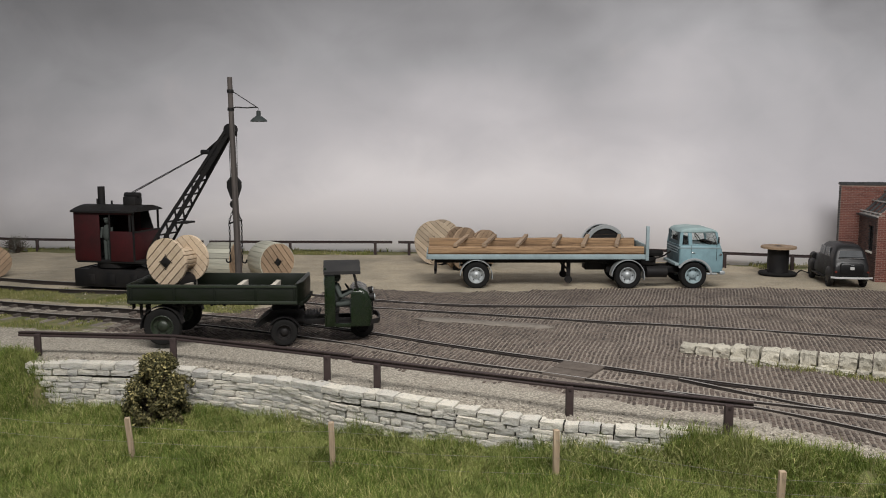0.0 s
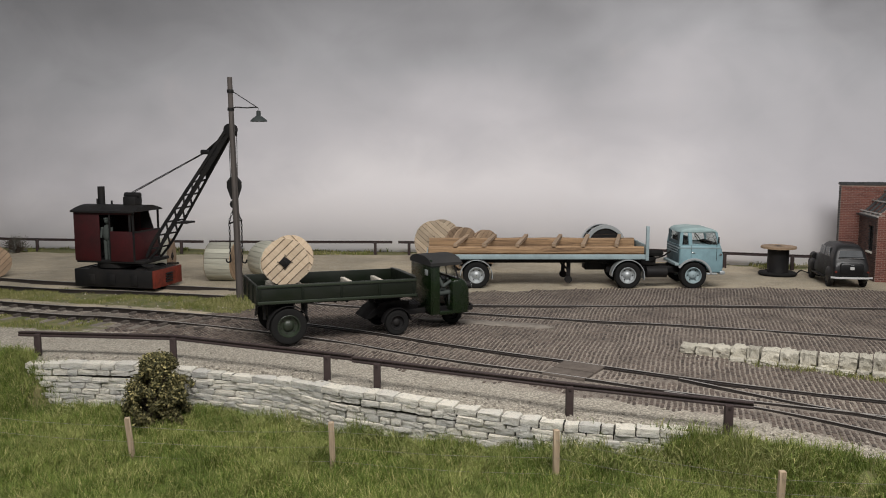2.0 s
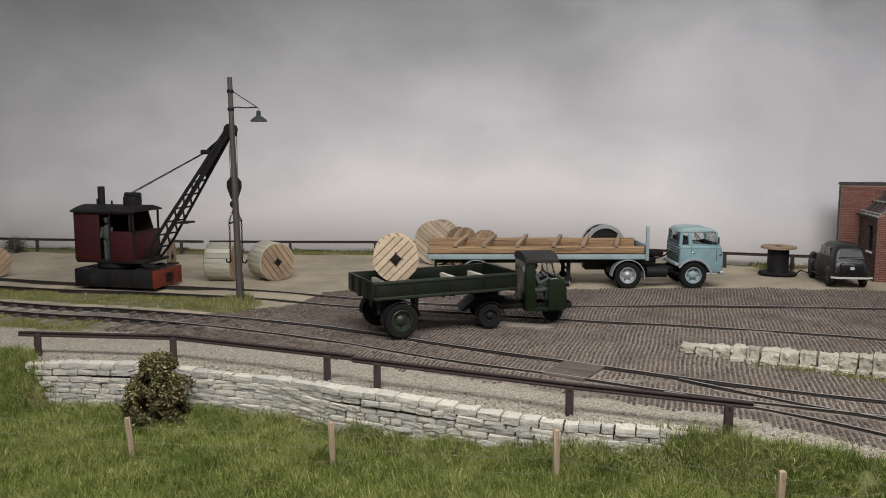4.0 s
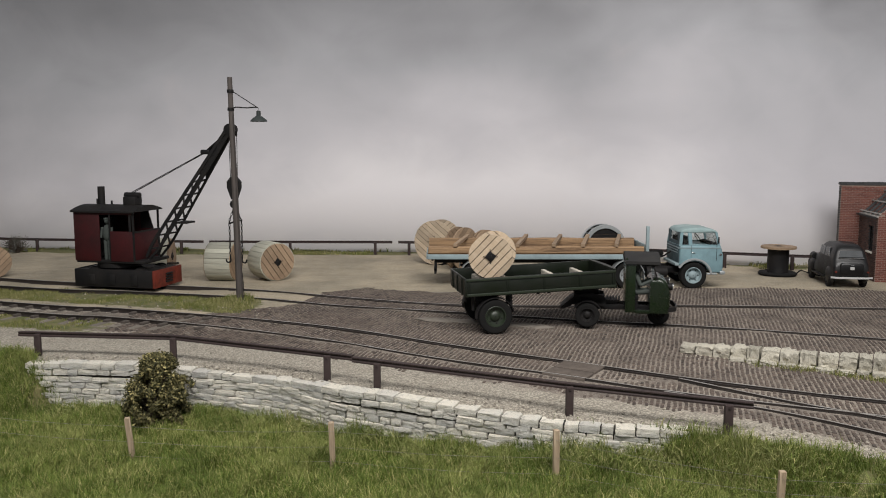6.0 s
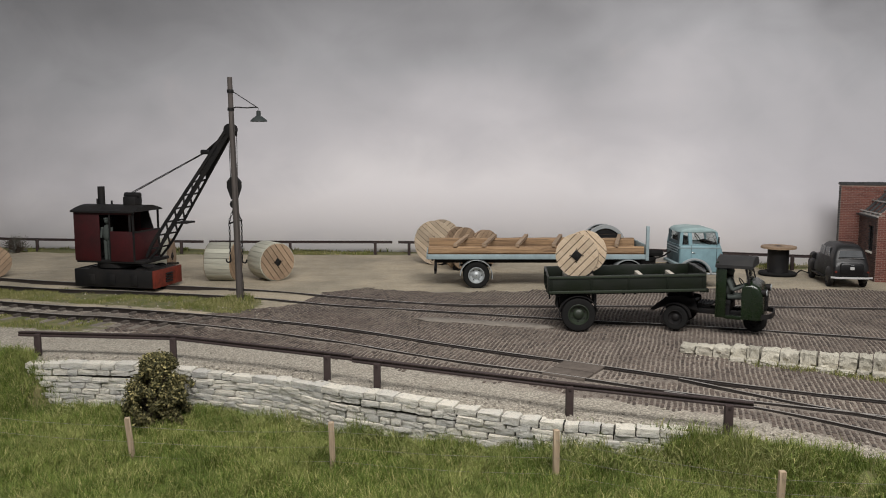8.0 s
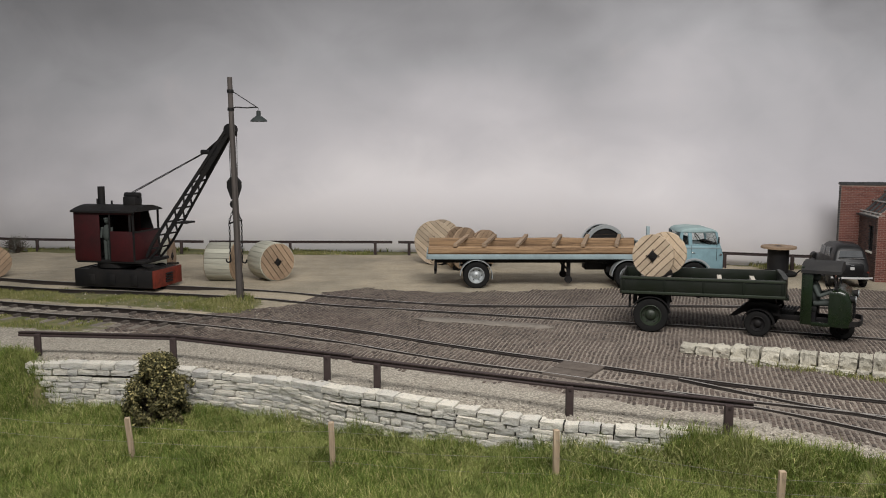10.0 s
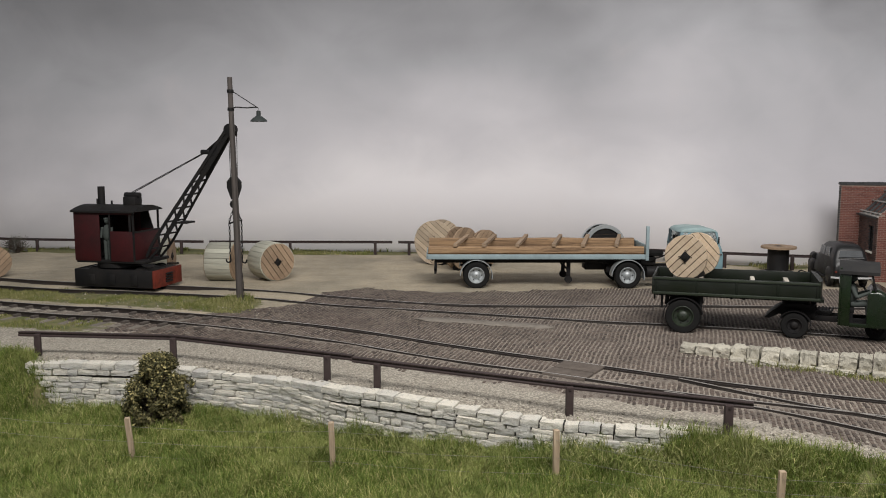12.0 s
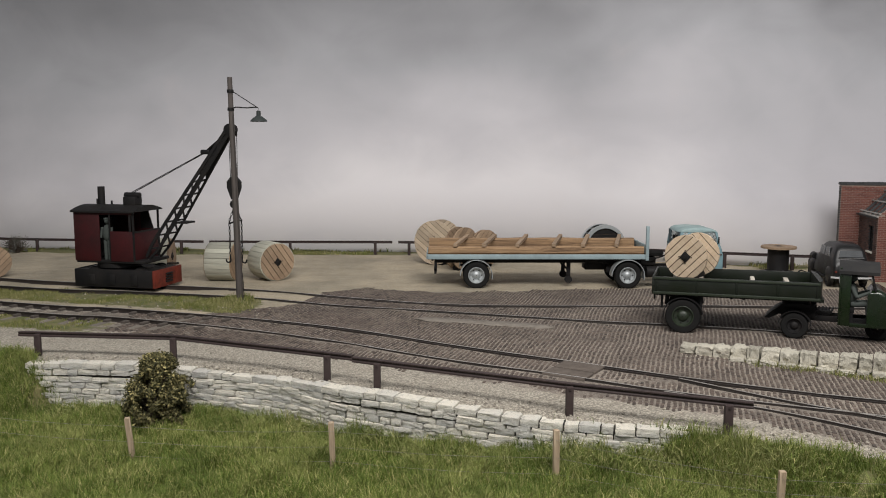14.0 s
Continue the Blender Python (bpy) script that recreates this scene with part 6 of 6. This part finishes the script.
# ---- the moving lorry: mechanical horse, drop-side trailer and its drum ----
HULL = paint("worn_black_green_paint", (0.0042, 0.0078, 0.0026), (0.003, 0.0044, 0.002), 0.42, 0.6)


STRIP = paint("lighter_green_trim", (0.022, 0.032, 0.018), (0.009, 0.012, 0.007), 0.45, 0.8, 0.0, 4)


def dropside_trailer():
    """Origin on the ground under the axle, +X forwards."""
    t = thing("dropside_trailer", at(0, 0), "dark green wooden drop-side semi-trailer in motion", "semi-trailer")
    x0, x1, w, z0, z1 = -0.745, 3.25, 0.96, 1.02, 1.49
    part("floor", box(bm_new(), x0, x1, -w + 0.02, w - 0.02, z0 + 0.02, z0 + 0.08), GREENDARK, t)
    for sgn in (-1, 1):
        side = part("side_board", box(bm_new(), x0, x1, min(sgn * w, sgn * (w - 0.05)), max(sgn * w, sgn * (w - 0.05)), z0, z1, 0.008), HULL, t, "dark green side board")
        for z, h in ((z0 + 0.01, 0.07), (z1 - 0.07, 0.06)):
            part("side_strip", box(bm_new(), x0 - 0.01, x1 + 0.01, min(sgn * w, sgn * (w + 0.03)), max(sgn * w, sgn * (w + 0.03)), z, z + h, 0.008), STRIP, side)
        for x in (x0 + 0.02, 0.3, 1.27, 2.25, x1 - 0.08):
            part("side_strap", box(bm_new(), x, x + 0.06, min(sgn * w, sgn * (w + 0.018)), max(sgn * w, sgn * (w + 0.018)), z0 - 0.02, z1 - 0.08, 0.004), GREENDARK, side)
    tail = part("tail_board", box(bm_new(), x0 - 0.05, x0, -w, w, z0, z1, 0.008), HULL, t)
    for y in (-0.6, 0.0, 0.6):
        part("tail_strap", box(bm_new(), x0 - 0.075, x0 - 0.05, y - 0.03, y + 0.03, z0, z1 - 0.02), GREENDARK, tail)
    prism_pts = [(x1 + 0.02, -w), (x1 + 0.1, -w * 0.55), (x1 + 0.1, w * 0.55), (x1 + 0.02, w), (x1 - 0.03, w), (x1 - 0.03, -w)]
    part("front_board", prism(bm_new(), prism_pts, z0, z1 + 0.03, "Z"), HULL, t)
    part("front_skirt", prism(bm_new(), [(x1 + 0.12, -0.8), (x1 + 0.16, 0), (x1 + 0.12, 0.8), (x1 - 0.1, 0.8), (x1 - 0.1, -0.8)], z0 - 0.05, z0 + 0.03, "Z"), GREENDARK, t)
    for sgn in (-1, 1):
        part("chassis_beam", box(bm_new(), x0 + 0.05, x1 - 0.2, sgn * 0.45 - 0.05, sgn * 0.45 + 0.05, 0.92, z0 + 0.02), IRON, t)
        part("spring", prism(bm_new(), [(-0.45, 0.72), (0, 0.56), (0.45, 0.72), (0.45, 0.78), (0, 0.66), (-0.45, 0.78)], sgn * 0.6 - 0.04, sgn * 0.6 + 0.04), IRON, t)
        for x in (-0.42, 0.42):
            part("spring_hanger", box(bm_new(), x - 0.05, x + 0.05, sgn * 0.6 - 0.05, sgn * 0.6 + 0.05, 0.7, z0), IRON, t)
        part("mudguard", arch(0.49, 0.24, 10, 185, 0.02), IRON, t, m=at(0, sgn * 0.83, 0.45))
        part("mudguard_stay", box(bm_new(), 0.42, 0.48, sgn * 0.8 - 0.02, sgn * 0.8 + 0.02, 0.5, z0), IRON, t)
    for x in (1.15, 1.45):
        part("tool_hook", box(bm_new(), x, x + 0.07, -0.82, -0.7, 0.95, z0, 0.01), IRON, t)
    part("axle", rod(bm_new(), (0, -0.8, 0.45), (0, 0.8, 0.45), 0.06), IRON, t)
    part("coupling_gear", turned(bm_new(), [(0.34, 0.0), (0.36, 0.06), (0.3, 0.2), (0.34, 0.3)], at_plain(2.81, 0, 0.72) @ Matrix.Rotation(radians(90), 4, "X"), 20), IRON, t)
    part("brake_lever", beam(bm_new(), (-0.55, -0.7, 0.62), (-0.55, -0.7, 1.1), 0.06, 0.06), IRON, t)
    part("number_lamp", box(bm_new(), -0.76, -0.72, -0.75, -0.6, 0.85, 1.0, 0.01), IRON, t)
    pale = timber("pale_bearer_wood", (0.62, 0.58, 0.5), (0.4, 0.36, 0.3), (8, 0.7, 8))
    for x in (-0.25, 0.42, 1.72, 2.55):
        part("bearer", box(bm_new(), x - 0.055, x + 0.055, -0.45, 0.5, z0 + 0.08, 1.385, 0.008), pale, t, "pale wooden bearer across the floor")
    spun = [wheel("wheel", t, 0.45, 0.2, at(0, -0.83, 0.45), rim=STRIP, rim_label="dark green rim"), wheel("wheel", t, 0.45, 0.2, at(0, 0.83, 0.45, 0, 0, 180), rim=STRIP)]
    return t, spun


def mechanical_horse():
    """Three-wheeled tractor: origin on the ground under the rear axle, +X forwards."""
    t = thing("mechanical_horse", at(0, 0), "dark green three-wheeled tractor with open cab and black roof", "tractor")
    for y in (-0.3, 0.22):
        part("chassis_rail", box(bm_new(), -0.35, 1.75, y, y + 0.08, 0.42, 0.56, 0.01), IRON, t)
    part("coupling_ramp", prism(bm_new(), [(-0.75, 0.42), (-0.62, 0.42), (-0.3, 0.6), (0.4, 0.6), (0.45, 0.74), (-0.35, 0.76), (-0.55, 0.62)], -0.42, 0.42), IRON, t)
    for y in (-0.42, 0.36):
        part("ramp_cheek", prism(bm_new(), [(-0.5, 0.55), (0.5, 0.52), (0.45, 0.8), (0.1, 0.86), (-0.35, 0.8)], y, y + 0.06), IRON, t)
    bm = bm_new()
    box(bm, 0.45, 0.8, -0.25, 0.2, 0.56, 0.68, 0.03)
    for k in range(5):
        rod(bm, (0.5 + 0.08 * k, -0.28, 0.66), (0.54 + 0.08 * k, 0.2, 0.70), 0.03, n=8)
    part("linkage", bm, IRON, t)
    part("rear_axle", rod(bm_new(), (0, -0.6, 0.32), (0, 0.6, 0.32), 0.06), IRON, t)
    for sgn in (-1, 1):
        part("mudguard", arch(0.375, 0.2, 5, 175, 0.02), IRON, t, m=at(0, sgn * 0.66, 0.32))
    # cab: back panel, floor, nose, roof on thin posts
    w = 0.66
    part("cab_back", box(bm_new(), 0.98, 1.03, -w, w, 0.42, 1.88, 0.015), GREEN, t)
    for sgn in (-1, 1):
        q = bm_new()
        box(q, 1.03, 1.24, min(sgn * w, sgn * (w - 0.04)), max(sgn * w, sgn * (w - 0.04)), 0.42, 1.74, 0.01)
        part("cab_side", q, GREEN, t)
        part("door_post", beam(bm_new(), (1.80, sgn * (w - 0.04), 1.3), (1.68, sgn * (w - 0.06), 1.76), 0.04, 0.04), IRON, t)
        part("sill_panel", box(bm_new(), 1.24, 1.62, min(sgn * w, sgn * (w - 0.03)), max(sgn * w, sgn * (w - 0.03)), 0.40, 0.50, 0.01), GREEN, t)
        part("headlamp", rod(bm_new(), (2.06, sgn * 0.5, 1.12), (2.2, sgn * 0.5, 1.12), 0.08, 0.1, 16), IRON, t, "black headlamp")
        part("lamp_glass", rod(bm_new(), (2.2, sgn * 0.5, 1.12), (2.215, sgn * 0.5, 1.12), 0.085, n=16), ALLOY, t)
    part("cab_floor", box(bm_new(), 0.98, 1.9, -w + 0.04, w - 0.04, 0.42, 0.47), IRON, t)
    nose = [(1.62, 0.42), (1.62, 1.22), (1.72, 1.34), (1.86, 1.36), (2.04, 1.26), (2.13, 1.05), (2.15, 0.6), (2.12, 0.42)]
    bm = prism(bm_new(), nose, -w, w)
    bmesh.ops.bevel(bm, geom=[e for e in bm.edges if abs(e.verts[0].co.y - e.verts[1].co.y) < 1e-6 and min(e.verts[0].co.x, e.verts[1].co.x) > 1.63], offset=0.12, segments=4, profile=0.5, affect="EDGES")
    part("nose", bm, GREEN, t, "rounded dark green nose", smooth=60)
    grille = part("grille", box(bm_new(), 2.13, 2.165, -0.28, 0.28, 0.6, 1.05, 0.01), IRON, t)
    for k in range(6):
        part("grille_bar", box(bm_new(), 2.165, 2.18, -0.26 + 0.09 * k, -0.22 + 0.09 * k, 0.62, 1.03), IRON, grille)
    bump = bm_new()
    sweep(bump, curve_through([(2.05, -0.62, 0.52), (2.28, -0.5, 0.52), (2.34, 0.0, 0.52), (2.28, 0.5, 0.52), (2.05, 0.62, 0.52)], 0.1), [(-0.02, -0.06), (0.02, -0.06), (0.02, 0.06), (-0.02, 0.06)])
    part("bumper", bump, IRON, t, "black curved bumper")
    roof = [(-w - 0.04, 1.72), (-w - 0.05, 1.8), (-w * 0.8, 1.9), (-w * 0.35, 1.955), (w * 0.35, 1.955), (w * 0.8, 1.9), (w + 0.05, 1.8), (w + 0.04, 1.72)]
    part("roof", prism(bm_new(), roof, 0.96, 1.86, "X"), paint("black_canvas_roof", (0.02, 0.02, 0.021), (0.042, 0.04, 0.038), 0.8), t, "matt black curved cab roof", smooth=30)
    screen = part("windscreen_frame", box(bm_new(), 1.72, 1.75, -w + 0.05, w - 0.05, 1.33, 1.37), IRON, t)
    part("screen_bar", beam(bm_new(), (1.76, 0, 1.34), (1.70, 0, 1.74), 0.03, 0.03), IRON, screen)
    g = part("windscreen", box(bm_new(), 1.715, 1.722, -w + 0.08, w - 0.08, 1.36, 1.74), GLASSDARK, screen)
    g.visible_shadow = False
    part("seat", box(bm_new(), 1.06, 1.34, -0.5, 0.5, 0.72, 0.86, 0.03), RUBBER, t)
    part("seat_base", box(bm_new(), 1.06, 1.32, -0.5, 0.5, 0.47, 0.72), IRON, t)
    part("steering_wheel", turned(bm_new(), [(0.16, -0.014), (0.18, 0.0), (0.16, 0.014), (0.14, 0.0), (0.16, -0.014)], at_plain(1.58, -0.2, 1.28) @ Matrix.Rotation(radians(55), 4, "Y") @ Matrix.Rotation(radians(90), 4, "X"), 20, False), IRON, t)
    part("cab_plate", box(bm_new(), 0.965, 0.982, -0.48, -0.3, 1.45, 1.6, 0.004), ALLOY, t, "small pale rear window")
    spun = [wheel("wheel", t, 0.325, 0.17, at(0, -0.67, 0.325), rim=IRON), wheel("wheel", t, 0.325, 0.17, at(0, 0.67, 0.325, 0, 0, 180), rim=IRON), wheel("front_wheel", t, 0.29, 0.18, at(1.9, 0, 0.29), rim=IRON)]
    return t, spun


trailer, trailer_wheels = dropside_trailer()
horse, horse_wheels = mechanical_horse()
drum = cable_drum(at(0, 0), 0.58, 0.92, "new bare wooden cable drum riding on the green trailer", REELWOOD)
driver = part("figurine", seated_figure(bm_new(), 1.26, -0.3, 0.84, 1), FIGURE, smooth=80)
tagged(driver, "small grey figurine seated at the wheel of the tractor", "figurine")

# seconds, place of the trailer's axle, its heading, the tractor's heading, the trailer's pitch, the height of its wheels and of the tractor's on the uneven setts
TRUCK = [
    (0, -6.76, 20.22, 0.3, 7.4, -0.3, 0.090, 0.031),
    (0.5, -6.16, 20.24, 5.0, 14.3, -0.5, 0.085, 0.027),
    (1, -5.47, 20.19, 12.1, 21.4, -0.7, 0.080, 0.023),
    (1.5, -4.82, 20.22, 18.5, 25.2, -0.8, 0.075, 0.021),
    (2, -4.08, 20.29, 22.5, 25.1, -0.9, 0.071, 0.021),
    (2.5, -3.42, 20.43, 24.3, 22.2, -0.8, 0.066, 0.025),
    (3, -2.74, 20.60, 25.2, 17.4, -0.7, 0.061, 0.030),
    (3.5, -2.07, 20.78, 25.7, 12.8, -0.4, 0.056, 0.035),
    (4, -1.40, 21.00, 24.4, 7.9, 0.0, 0.051, 0.042),
    (4.5, -0.74, 21.23, 21.9, 3.0, 0.6, 0.047, 0.048),
    (5, -0.09, 21.43, 18.5, -1.7, 1.1, 0.042, 0.054),
    (5.5, 0.55, 21.57, 14.6, -5.9, 1.5, 0.037, 0.056),
    (6, 1.21, 21.68, 10.6, -9.9, 1.9, 0.033, 0.058),
    (6.5, 1.82, 21.78, 6.7, -13.8, 2.1, 0.027, 0.059),
    (7, 2.52, 21.87, 2.8, -17.4, 2.0, 0.023, 0.059),
    (7.5, 3.15, 21.96, -0.8, -21.5, 1.9, 0.018, 0.058),
    (8, 3.64, 22.04, -4.2, -27.3, 1.8, 0.013, 0.054),
    (8.5, 4.18, 22.09, -7.8, -30.7, 1.6, 0.009, 0.049),
    (9, 4.70, 22.09, -11.2, -31.6, 1.3, 0.003, 0.040),
    (9.5, 5.21, 22.06, -14.3, -31.1, 1.0, -0.001, 0.029),
    (10, 5.72, 22.02, -16.9, -30.1, 0.6, -0.006, 0.017),
    (10.5, 6.23, 21.99, -18.5, -29.7, 0.3, -0.011, 0.007),
    (10.8, 6.56, 21.93, -18.2, -26.0, 0.3, -0.016, 0.006),
    (11.2, 6.56, 21.93, -18.2, -26.0, 0.3, -0.016, 0.006),
    (14, 6.56, 21.93, -18.2, -26.0, 0.3, -0.016, 0.006)]
HITCH = 2.81


def truck_at(t):
    cols = [np.interp(t, [r[0] for r in TRUCK], [r[k] for r in TRUCK]) for k in range(1, 8)]
    x, y, h, hc, pitch, z, front_z = (float(c) for c in cols)
    return x, y, h, x + HITCH * math.cos(radians(h)), y + HITCH * math.sin(radians(h)), hc, pitch, z, front_z


def motions():
    body, front, load, man = [], [], [], []
    for row in TRUCK:
        t = row[0]
        x, y, h, px, py, hc, pitch, z, front_z = truck_at(t)
        a, b = at(x, y, z, 0, -pitch, h), at(px, py, front_z, 0, 0, hc)
        body.append((t, a))
        front.append((t, b))
        load.append((t, a @ at(0.17, -0.05, 1.385, 0, 0, -21)))
        man.append((t, b))
    walk(trailer, body)
    walk(horse, front)
    walk(drum, load)
    walk(driver, man)
    times = [0.15 * k for k in range(73)] + [10.9, 11.2, 14.0]
    for wheels, which in ((trailer_wheels, 0), (horse_wheels, 1)):
        roll, last, spins = 0.0, None, []
        for t in times:
            q = truck_at(t)
            p = Vector(q[3 * which:3 * which + 2])
            if last is not None:
                roll += (p - last).length
            last = p
            spins.append((t, roll))
        for w in wheels:
            rest = w.matrix_basis.copy()
            r = rest.translation.z / S
            flip = -1 if rest.to_euler().z > 1 else 1
            walk(w, [(t, rest @ Matrix.Rotation(flip * s / r, 4, "Y")) for t, s in spins])


motions()
